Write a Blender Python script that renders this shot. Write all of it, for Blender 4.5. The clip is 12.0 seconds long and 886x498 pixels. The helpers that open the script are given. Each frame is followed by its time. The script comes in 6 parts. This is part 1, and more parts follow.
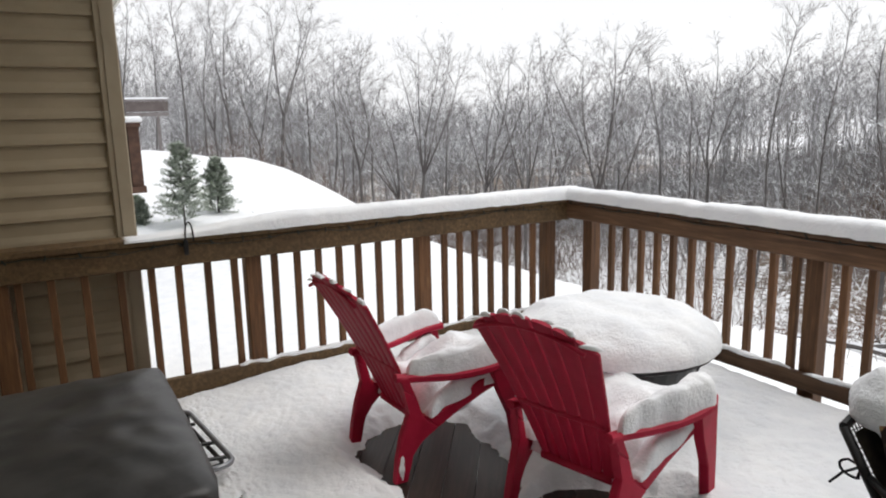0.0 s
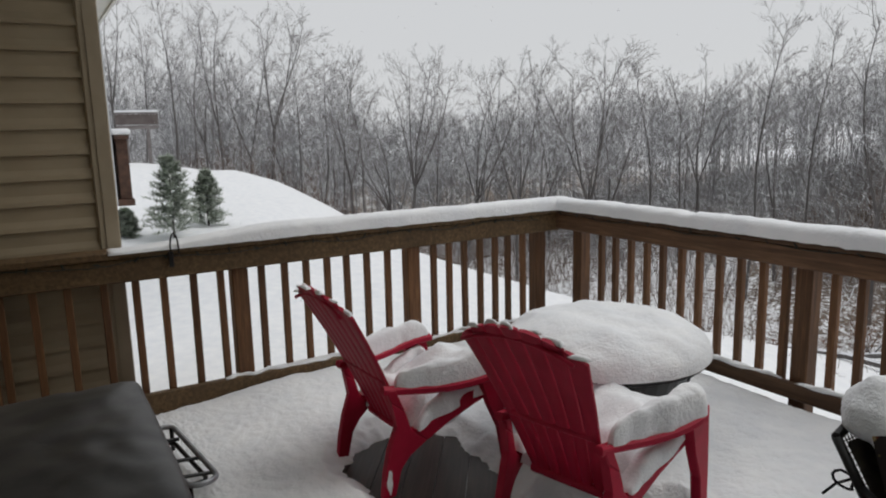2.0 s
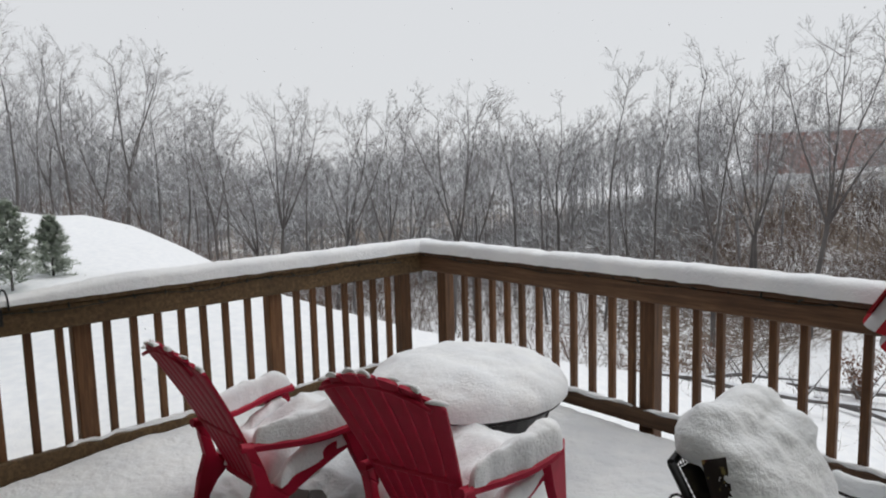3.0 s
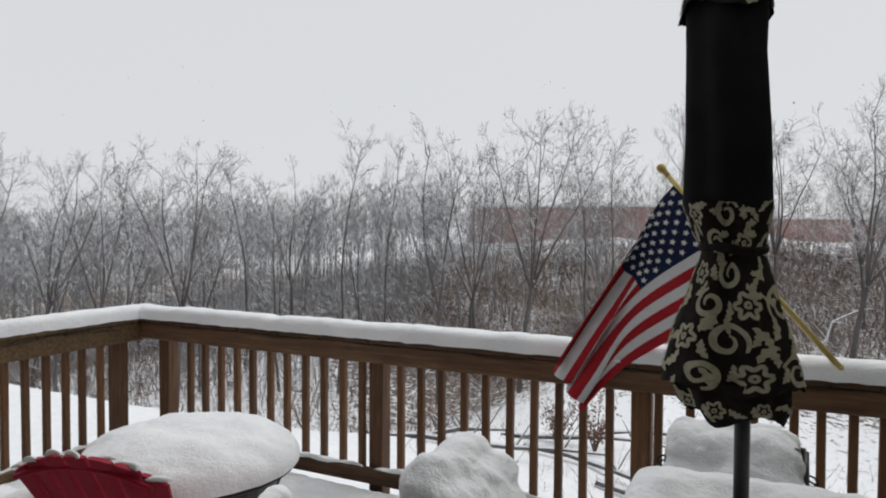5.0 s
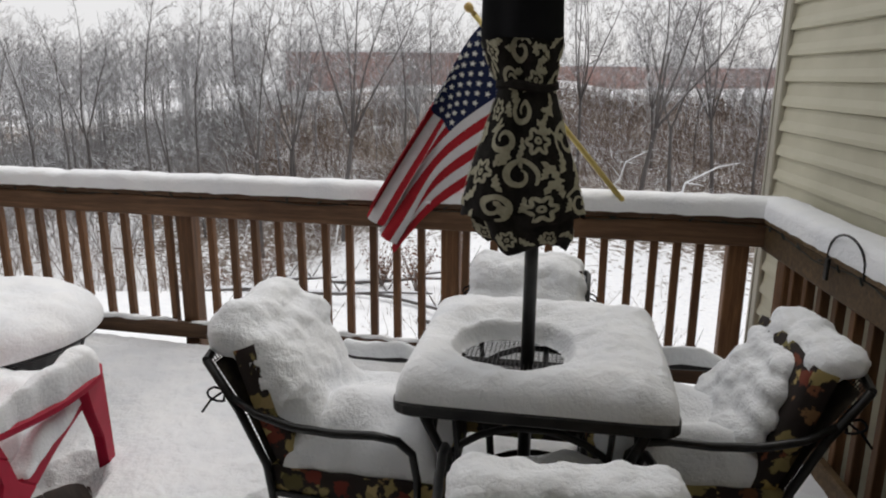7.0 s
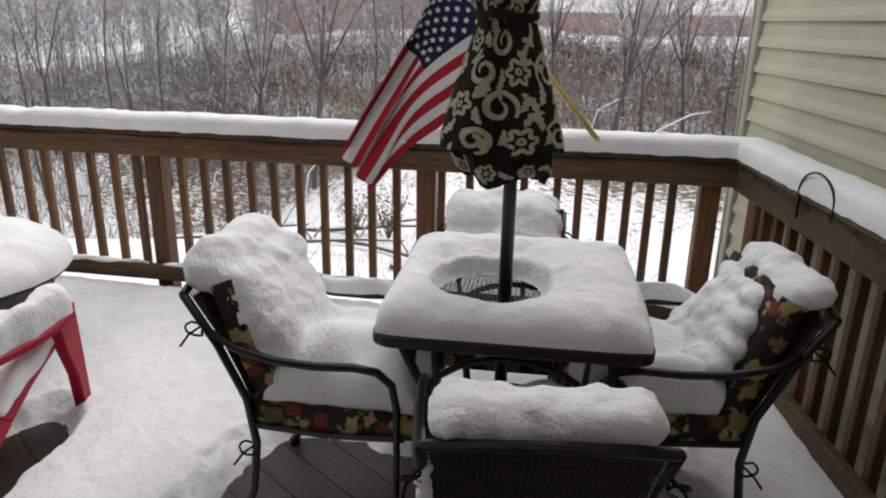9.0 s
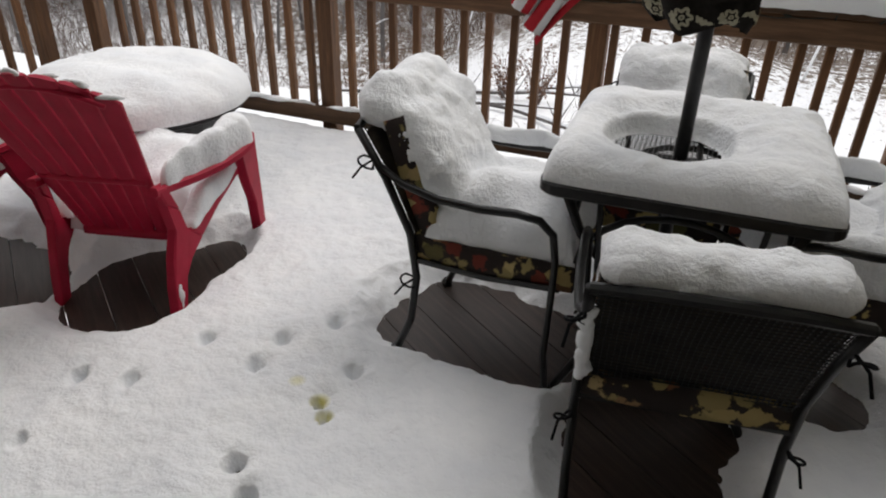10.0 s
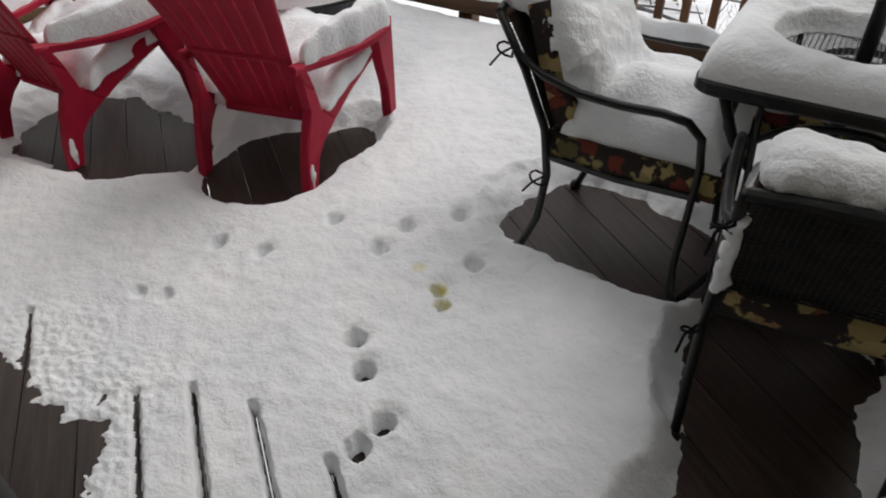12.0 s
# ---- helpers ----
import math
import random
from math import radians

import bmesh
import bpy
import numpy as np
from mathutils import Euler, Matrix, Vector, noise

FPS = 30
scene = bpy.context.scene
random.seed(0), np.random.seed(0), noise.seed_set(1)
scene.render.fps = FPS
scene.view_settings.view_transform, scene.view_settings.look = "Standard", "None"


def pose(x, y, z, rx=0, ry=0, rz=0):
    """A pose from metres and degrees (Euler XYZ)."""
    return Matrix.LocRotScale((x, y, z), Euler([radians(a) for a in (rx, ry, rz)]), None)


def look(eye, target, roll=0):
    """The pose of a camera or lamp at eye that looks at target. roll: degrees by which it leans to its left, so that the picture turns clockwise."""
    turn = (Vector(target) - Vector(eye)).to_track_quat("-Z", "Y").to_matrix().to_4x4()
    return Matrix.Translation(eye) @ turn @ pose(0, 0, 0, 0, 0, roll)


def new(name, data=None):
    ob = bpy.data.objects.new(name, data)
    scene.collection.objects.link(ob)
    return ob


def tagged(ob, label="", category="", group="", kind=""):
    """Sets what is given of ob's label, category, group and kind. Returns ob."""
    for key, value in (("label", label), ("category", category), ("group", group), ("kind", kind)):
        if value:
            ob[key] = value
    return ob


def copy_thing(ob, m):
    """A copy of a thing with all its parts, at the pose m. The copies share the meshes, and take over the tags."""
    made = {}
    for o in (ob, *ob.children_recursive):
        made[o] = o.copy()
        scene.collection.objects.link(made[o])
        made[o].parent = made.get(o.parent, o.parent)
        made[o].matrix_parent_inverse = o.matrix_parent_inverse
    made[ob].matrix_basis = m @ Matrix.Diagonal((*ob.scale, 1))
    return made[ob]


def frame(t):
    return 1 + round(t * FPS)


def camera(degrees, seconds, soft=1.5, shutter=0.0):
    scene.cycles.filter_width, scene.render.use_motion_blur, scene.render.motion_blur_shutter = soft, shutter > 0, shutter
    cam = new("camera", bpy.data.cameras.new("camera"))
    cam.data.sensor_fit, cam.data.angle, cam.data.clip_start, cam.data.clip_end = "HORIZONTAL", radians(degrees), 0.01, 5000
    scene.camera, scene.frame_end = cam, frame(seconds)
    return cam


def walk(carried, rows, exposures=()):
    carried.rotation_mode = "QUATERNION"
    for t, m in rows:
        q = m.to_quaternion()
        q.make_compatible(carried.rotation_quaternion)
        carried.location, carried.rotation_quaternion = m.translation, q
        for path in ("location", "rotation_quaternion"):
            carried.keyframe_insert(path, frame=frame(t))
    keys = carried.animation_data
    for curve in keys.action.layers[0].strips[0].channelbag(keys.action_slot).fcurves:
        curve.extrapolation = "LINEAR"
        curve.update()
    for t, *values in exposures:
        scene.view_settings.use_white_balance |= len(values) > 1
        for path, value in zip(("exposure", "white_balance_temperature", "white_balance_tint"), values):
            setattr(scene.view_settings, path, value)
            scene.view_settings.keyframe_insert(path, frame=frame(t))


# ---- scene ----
cam = camera(65.2, 12.0, soft=2.0)
PATH = [
    (0, (0.466, -1.108, 1.492), (-1.236, -0.128, 1.116), -1.3),
    (0.5, (0.461, -1.089, 1.517), (-1.326, -0.212, 1.32), -2.2),
    (1, (0.47, -1.081, 1.523), (-1.316, -0.185, 1.43), -2.2),
    (1.5, (0.462, -1.078, 1.503), (-1.298, -0.136, 1.388), -2.1),
    (2, (0.448, -1.08, 1.478), (-1.247, -0.075, 1.136), -1.4),
    (2.5, (0.454, -1.063, 1.488), (-1.215, -0.02, 1.128), -2.3),
    (3, (0.482, -1.037, 1.501), (-1.008, 0.276, 1.263), -1.6),
    (3.5, (0.483, -1.023, 1.505), (-0.845, 0.468, 1.393), -0.0),
    (5.5, (0.554, -1.111, 1.508), (-0.215, 0.732, 1.393), 0.3),
    (6, (0.567, -1.064, 1.5), (-0.087, 0.803, 1.21), 0.3),
    (6.5, (0.578, -1.07, 1.491), (0.063, 0.822, 1.093), 0.7),
    (7, (0.579, -1.068, 1.484), (0.174, 0.829, 0.998), 0.4),
    (9, (0.562, -1.079, 1.445), (0.247, 0.794, 0.818), 1.1),
    (9.5, (0.534, -1.086, 1.406), (0.148, 0.698, 0.588), 2.3),
    (10, (0.495, -1.104, 1.383), (-0.151, 0.516, 0.404), 1.4),
    (10.5, (0.481, -1.102, 1.37), (-0.327, 0.366, 0.278), -0.2),
    (11, (0.474, -1.103, 1.37), (-0.342, 0.369, 0.289), -0.3),
    (11.5, (0.464, -1.112, 1.35), (-0.364, 0.319, 0.224), 0.4),
    (12, (0.46, -1.101, 1.333), (-0.409, 0.234, 0.124), 0.1),
]
walk(cam, [(t, look(eye, target, roll)) for t, eye, target, roll in PATH], exposures=[(0, 0.52, 6600, 11), (0.3, 0.45, 6600, 11), (0.8, 0.2, 6600, 11), (1.5, -0.1, 6550, 10), (2.0, -0.15, 6550, 10), (3.0, 0.05, 6500, 10), (3.7, 0.05, 6500, 10), (5.5, 0.0, 6500, 10), (6.5, 0.06, 6650, 11), (7.2, 0.27, 6700, 12), (9.0, 0.43, 6700, 12), (9.5, 0.43, 6700, 12), (10.5, 0.35, 6700, 12), (12.0, 0.34, 6650, 12)])

# ---- world and light: an even overcast winter sky ----
world = bpy.data.worlds.new("overcast_sky")
scene.world = world
world.use_nodes = True
wn, wl = world.node_tree.nodes, world.node_tree.links
bg = wn["Background"]
sky = wn.new("ShaderNodeTexSky")
sky.sky_type = "NISHITA"
sky.sun_disc = False
sky.sun_elevation, sky.sun_rotation = radians(38), radians(20)
cloud = wn.new("ShaderNodeMix")
cloud.data_type = "RGBA"
cloud.inputs[0].default_value = 0.965
wl.new(sky.outputs[0], cloud.inputs[6])
cloud.inputs[7].default_value = (7.0, 7.15, 7.35, 1)
wl.new(cloud.outputs[2], bg.inputs[0])
bg.inputs[1].default_value = 0.1
sun = new("sun", bpy.data.lights.new("sun", "SUN"))
sun.data.energy, sun.data.angle, sun.data.color = 1.0, radians(40), (1, 0.98, 0.95)
sun.matrix_world = look((0, 0, 40), (-8, -20, 8))


# ---- materials ----
def material(name, rough=0.7, metal=0.0, spec=0.5):
    m = bpy.data.materials.new(name)
    m.use_nodes = True
    b = m.node_tree.nodes["Principled BSDF"]
    b.inputs["Roughness"].default_value = rough
    b.inputs["Metallic"].default_value = metal
    b.inputs["Specular IOR Level"].default_value = spec
    return m, m.node_tree.nodes, m.node_tree.links, b


def noise_node(n, l, scale, detail=4, stretch=None, coord="Object", rough=0.55):
    tc = n.new("ShaderNodeTexCoord")
    tex = n.new("ShaderNodeTexNoise")
    tex.inputs["Scale"].default_value, tex.inputs["Detail"].default_value = scale, detail
    tex.inputs["Roughness"].default_value = rough
    if stretch:
        mp = n.new("ShaderNodeMapping")
        mp.inputs["Scale"].default_value = stretch
        l.new(tc.outputs[coord], mp.inputs[0])
        l.new(mp.outputs[0], tex.inputs["Vector"])
    else:
        l.new(tc.outputs[coord], tex.inputs["Vector"])
    return tex.outputs["Fac"]


def ramp(n, l, fac, stops):
    r = n.new("ShaderNodeValToRGB")
    while len(r.color_ramp.elements) < len(stops):
        r.color_ramp.elements.new(0.5)
    for e, (p, c) in zip(r.color_ramp.elements, stops):
        e.position, e.color = p, (*c, 1)
    l.new(fac, r.inputs[0])
    return r.outputs[0]


def mixed(n, l, fac, a, b, mode="MIX"):
    m = n.new("ShaderNodeMix")
    m.data_type, m.blend_type = "RGBA", mode
    for sock, v in ((m.inputs[0], fac), (m.inputs[6], a), (m.inputs[7], b)):
        if isinstance(v, (int, float)):
            sock.default_value = v
        elif isinstance(v, tuple):
            sock.default_value = (*v, 1)
        else:
            l.new(v, sock)
    return m.outputs[2]


def bump(n, l, b, fac, strength, dist):
    k = n.new("ShaderNodeBump")
    k.inputs["Strength"].default_value, k.inputs["Distance"].default_value = strength, dist
    l.new(fac, k.inputs["Height"])
    l.new(k.outputs[0], b.inputs["Normal"])


def math_node(n, l, op, a, b=None):
    k = n.new("ShaderNodeMath")
    k.operation = op
    for sock, v in zip(k.inputs, (a, b)):
        if isinstance(v, (int, float)):
            sock.default_value = v
        elif v is not None:
            l.new(v, sock)
    return k.outputs[0]


def random_per_object(n):
    return n.new("ShaderNodeObjectInfo").outputs["Random"]


def wood(name, dark, mid, light, stretch, rough=0.6, knots=True, scale=6):
    m, n, l, b = material(name, rough, spec=0.35)
    grain = noise_node(n, l, scale, 6, stretch, rough=0.7)
    col = ramp(n, l, grain, ((0.28, dark), (0.5, mid), (0.74, light)))
    patch = noise_node(n, l, 3.0, 3)
    col = mixed(n, l, ramp(n, l, patch, ((0.35, (0, 0, 0)), (0.7, (0.55, 0.55, 0.55)))), col, dark)
    vary = math_node(n, l, "MULTIPLY_ADD", random_per_object(n), 0.5)
    n[-1].inputs[2].default_value = 0.72
    hsv = n.new("ShaderNodeHueSaturation")
    l.new(col, hsv.inputs["Color"])
    l.new(vary, hsv.inputs["Value"])
    l.new(hsv.outputs[0], b.inputs["Base Color"])
    bump(n, l, b, grain, 0.35, 0.004)
    return m


def snow_material(name, grain_scale=90, litter=0.0, stain=None):
    m, n, l, b = material(name, 0.75, spec=0.25)
    big = noise_node(n, l, 5, 4)
    col = ramp(n, l, big, ((0.3, (0.80, 0.82, 0.85)), (0.7, (0.90, 0.91, 0.92))))
    if litter:
        leaf = noise_node(n, l, 2.6, 9, rough=0.75)
        zone = noise_node(n, l, 0.09, 3)
        k = math_node(n, l, "ADD", leaf, math_node(n, l, "MULTIPLY", zone, 0.42))
        # litter shows under the trees of the valley, hardly on the open hill
        sep = n.new("ShaderNodeSeparateXYZ")
        l.new(n.new("ShaderNodeNewGeometry").outputs["Position"], sep.inputs[0])
        reach = n.new("ShaderNodeMapRange")
        for slot, val in zip(reach.inputs[1:5], (16.0, 39.0, -0.165, 0.14)):
            slot.default_value = val
        l.new(math_node(n, l, "ADD", sep.outputs["Y"], math_node(n, l, "MULTIPLY", math_node(n, l, "MINIMUM", sep.outputs["X"], 4.0), 0.12)), reach.inputs[0])
        k = math_node(n, l, "ADD", k, reach.outputs[0])
        # open snowfields on the far side, whitened further to stand for haze
        clear = n.new("ShaderNodeMapRange")
        for slot, val in zip(clear.inputs[1:5], (105.0, 150.0, 0.0, -0.14)):
            slot.default_value = val
        l.new(sep.outputs["Y"], clear.inputs[0])
        k = math_node(n, l, "ADD", k, clear.outputs[0])
        spots = ramp(n, l, k, ((litter, (0, 0, 0)), (litter + 0.05, (1, 1, 1))))
        twig = ramp(n, l, noise_node(n, l, 9, 5), ((0.3, (0.07, 0.055, 0.045)), (0.7, (0.24, 0.19, 0.15))))
        col = mixed(n, l, spots, col, twig)
    if stain:
        tc = n.new("ShaderNodeNewGeometry")
        for (sx, sy, rad) in stain:
            d = n.new("ShaderNodeVectorMath")
            d.operation = "DISTANCE"
            l.new(tc.outputs["Position"], d.inputs[0])
            d.inputs[1].default_value = (sx, sy, 0.05)
            fac = ramp(n, l, math_node(n, l, "DIVIDE", d.outputs["Value"], rad), ((0.35, (0.8, 0.8, 0.8)), (1.0, (0, 0, 0))))
            col = mixed(n, l, fac, col, (0.66, 0.60, 0.10))
    l.new(col, b.inputs["Base Color"])
    fine = noise_node(n, l, grain_scale, 3, rough=0.6)
    bump(n, l, b, math_node(n, l, "ADD", fine, math_node(n, l, "MULTIPLY", noise_node(n, l, 26, 3, rough=0.55), 1.7)), 0.36, 0.013)
    return m


def speckled(name, base, alt, scale, rough=0.5, metal=0.0, spec=0.5, bump_amount=0.1, detail=5):
    m, n, l, b = material(name, rough, metal, spec)
    f = noise_node(n, l, scale, detail)
    l.new(ramp(n, l, f, ((0.35, base), (0.68, alt))), b.inputs["Base Color"])
    bump(n, l, b, f, bump_amount, 0.003)
    return m


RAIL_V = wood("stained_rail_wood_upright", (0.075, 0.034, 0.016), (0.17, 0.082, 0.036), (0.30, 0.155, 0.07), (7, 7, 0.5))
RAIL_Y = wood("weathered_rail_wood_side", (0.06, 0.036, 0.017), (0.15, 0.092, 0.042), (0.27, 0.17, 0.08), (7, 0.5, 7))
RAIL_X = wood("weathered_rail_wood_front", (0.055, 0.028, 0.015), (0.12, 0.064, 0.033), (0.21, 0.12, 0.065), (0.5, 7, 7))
BOARD = wood("wet_deck_board", (0.020, 0.013, 0.011), (0.046, 0.031, 0.025), (0.092, 0.063, 0.050), (0.5, 8, 8), rough=0.38)
SNOW = snow_material("fresh_snow")
DECK_SNOW = snow_material("trodden_snow", 70, stain=((-0.455, 0.175, 0.038), (-0.36, 0.14, 0.036), (-0.315, 0.09, 0.034)))
GROUND_SNOW = snow_material("snow_over_leaf_litter", 8, litter=0.76)
RED = speckled("red_plastic", (0.34, 0.004, 0.028), (0.41, 0.008, 0.038), 14, 0.55, spec=0.28, bump_amount=0.05)
IRON = speckled("black_wet_iron", (0.008, 0.008, 0.009), (0.022, 0.021, 0.02), 30, 0.35, 0.3)
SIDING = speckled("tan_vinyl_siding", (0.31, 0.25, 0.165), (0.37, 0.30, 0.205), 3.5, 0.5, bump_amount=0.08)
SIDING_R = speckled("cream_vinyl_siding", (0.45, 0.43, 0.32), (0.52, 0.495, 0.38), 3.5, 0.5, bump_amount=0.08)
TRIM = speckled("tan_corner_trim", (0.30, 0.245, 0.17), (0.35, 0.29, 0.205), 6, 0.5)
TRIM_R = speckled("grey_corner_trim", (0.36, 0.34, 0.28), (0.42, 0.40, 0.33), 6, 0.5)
WHITE = speckled("white_painted_trim", (0.70, 0.72, 0.68), (0.80, 0.81, 0.78), 4, 0.5)
COVER = speckled("grey_vinyl_cover", (0.013, 0.012, 0.012), (0.042, 0.039, 0.037), 9, 0.42, bump_amount=0.5)
BLACK_CLOTH = speckled("black_canvas", (0.006, 0.006, 0.007), (0.012, 0.012, 0.014), 8, 0.9, spec=0.15, bump_amount=0.3)
STEEL = speckled("grey_steel_tube", (0.25, 0.26, 0.28), (0.4, 0.41, 0.43), 20, 0.35, 0.7)
BRASS = speckled("gold_paint", (0.42, 0.28, 0.08), (0.55, 0.40, 0.14), 20, 0.45, 0.2)
YELLOW = speckled("yellow_pole_paint", (0.50, 0.38, 0.10), (0.62, 0.50, 0.17), 15, 0.5)
# brick red faded to pink: the distance haze sits in its base colour
BRICK = speckled("haze_paled_red_brick", (0.36, 0.225, 0.20), (0.41, 0.265, 0.24), 0.5, 0.9)
PALE = speckled("pale_house_siding", (0.5, 0.52, 0.54), (0.6, 0.62, 0.63), 1.5, 0.7)
DARKWOOD = speckled("dark_brown_timber", (0.05, 0.025, 0.016), (0.11, 0.055, 0.035), 9, 0.7)
NEEDLES = speckled("snowy_pine_needles", (0.20, 0.25, 0.17), (0.62, 0.65, 0.60), 9, 0.7)
WIRE = speckled("green_black_wire", (0.01, 0.014, 0.01), (0.02, 0.025, 0.02), 40, 0.5)


def bark(name, dark, light, snow):
    m, n, l, b = material(name, 0.9, spec=0.2)
    col = ramp(n, l, noise_node(n, l, 1.2, 5), ((0.3, dark), (0.7, light)))
    g = n.new("ShaderNodeNewGeometry")
    s = n.new("ShaderNodeSeparateXYZ")
    l.new(g.outputs["Normal"], s.inputs[0])
    up = math_node(n, l, "ADD", s.outputs["Z"], math_node(n, l, "MULTIPLY", noise_node(n, l, 2.5, 3), 0.5))
    fac = ramp(n, l, up, ((snow, (0, 0, 0)), (snow + 0.2, (0.9, 0.9, 0.9))))
    l.new(mixed(n, l, fac, col, (0.82, 0.84, 0.87)), b.inputs["Base Color"])
    return m


BARK = bark("grey_bark_with_snow", (0.085, 0.078, 0.076), (0.16, 0.148, 0.144), 0.72)
# twig grey is lifted towards the sky: snowfall haze in the base colour
TWIG = bark("twigs_with_snow", (0.19, 0.18, 0.178), (0.29, 0.277, 0.274), 0.6)
# far wood is paler than near bark: haze painted into its base grey
HAZED_TWIG = bark("far_haze_pale_branches", (0.19, 0.185, 0.188), (0.28, 0.275, 0.278), 0.66)
BRUSH = bark("brown_brush_with_snow", (0.09, 0.064, 0.053), (0.20, 0.148, 0.12), 0.72)
RUST = speckled("rust_brown_leaves", (0.12, 0.06, 0.04), (0.24, 0.13, 0.085), 3, 0.8)


def floral(name):
    m, n, l, b = material(name, 0.85, spec=0.2)
    tc = n.new("ShaderNodeTexCoord")
    warp = n.new("ShaderNodeTexNoise")
    warp.inputs["Scale"].default_value = 9
    l.new(tc.outputs["Object"], warp.inputs["Vector"])
    add = n.new("ShaderNodeMix")
    add.data_type, add.blend_type = "RGBA", "LINEAR_LIGHT"
    add.inputs[0].default_value = 0.05
    l.new(tc.outputs["Object"], add.inputs[6])
    l.new(warp.outputs["Color"], add.inputs[7])
    v = n.new("ShaderNodeTexVoronoi")
    v.inputs["Scale"].default_value = 15
    l.new(add.outputs[2], v.inputs["Vector"])
    petals = noise_node(n, l, 48, 4)
    d = math_node(n, l, "ADD", v.outputs["Distance"], math_node(n, l, "MULTIPLY", petals, 0.85))
    shape = ramp(n, l, d, ((0.86, (1, 1, 1)), (0.93, (0, 0, 0))))
    sep = n.new("ShaderNodeSeparateColor")
    l.new(v.outputs["Color"], sep.inputs[0])
    tint = ramp(n, l, sep.outputs[0], ((0.0, (0.40, 0.29, 0.09)), (0.25, (0.46, 0.36, 0.17)), (0.42, (0.17, 0.035, 0.025)), (0.65, (0.10, 0.10, 0.04)), (0.85, (0.36, 0.28, 0.12))))
    l.new(mixed(n, l, shape, (0.030, 0.023, 0.021), tint), b.inputs["Base Color"])
    bump(n, l, b, petals, 0.3, 0.004)
    return m


FLORAL = floral("dark_floral_cushion_cloth")
LINING = speckled("dark_cushion_underside", (0.030, 0.026, 0.023), (0.075, 0.062, 0.048), 22, 0.9, spec=0.2, bump_amount=0.3)


DAMASK = speckled("black_brown_canvas", (0.012, 0.010, 0.009), (0.022, 0.019, 0.017), 60, 0.9, spec=0.15, bump_amount=0.2)
CREAM = speckled("cream_print", (0.34, 0.32, 0.235), (0.45, 0.425, 0.32), 60, 0.9, spec=0.15)


def stripes(name):
    """Thirteen red and white stripes across the cloth's v, with a navy canton at its hoist top."""
    m, n, l, b = material(name, 0.85, spec=0.2)
    uv = n.new("ShaderNodeTexCoord")
    s = n.new("ShaderNodeSeparateXYZ")
    l.new(uv.outputs["UV"], s.inputs[0])
    f = math_node(n, l, "MODULO", math_node(n, l, "MULTIPLY", s.outputs["Y"], 6.5), 1.0)
    red = math_node(n, l, "LESS_THAN", f, 0.5)
    cloth = noise_node(n, l, 25, 3)
    white = mixed(n, l, cloth, (0.55, 0.55, 0.57), (0.72, 0.72, 0.73))
    redc = mixed(n, l, cloth, (0.30, 0.012, 0.02), (0.42, 0.025, 0.035))
    col = mixed(n, l, red, white, redc)
    canton = math_node(n, l, "MULTIPLY", math_node(n, l, "LESS_THAN", s.outputs["X"], 0.42), math_node(n, l, "LESS_THAN", s.outputs["Y"], 7 / 13))
    l.new(mixed(n, l, canton, col, (0.014, 0.02, 0.06)), b.inputs["Base Color"])
    return m


FLAG = stripes("striped_flag_cloth")
GLASS, gn, gl, gb = material("clear_lamp_glass", 0.08)
gb.inputs["Transmission Weight"].default_value = 0.9
gb.inputs["Base Color"].default_value = (0.9, 0.93, 0.93, 1)


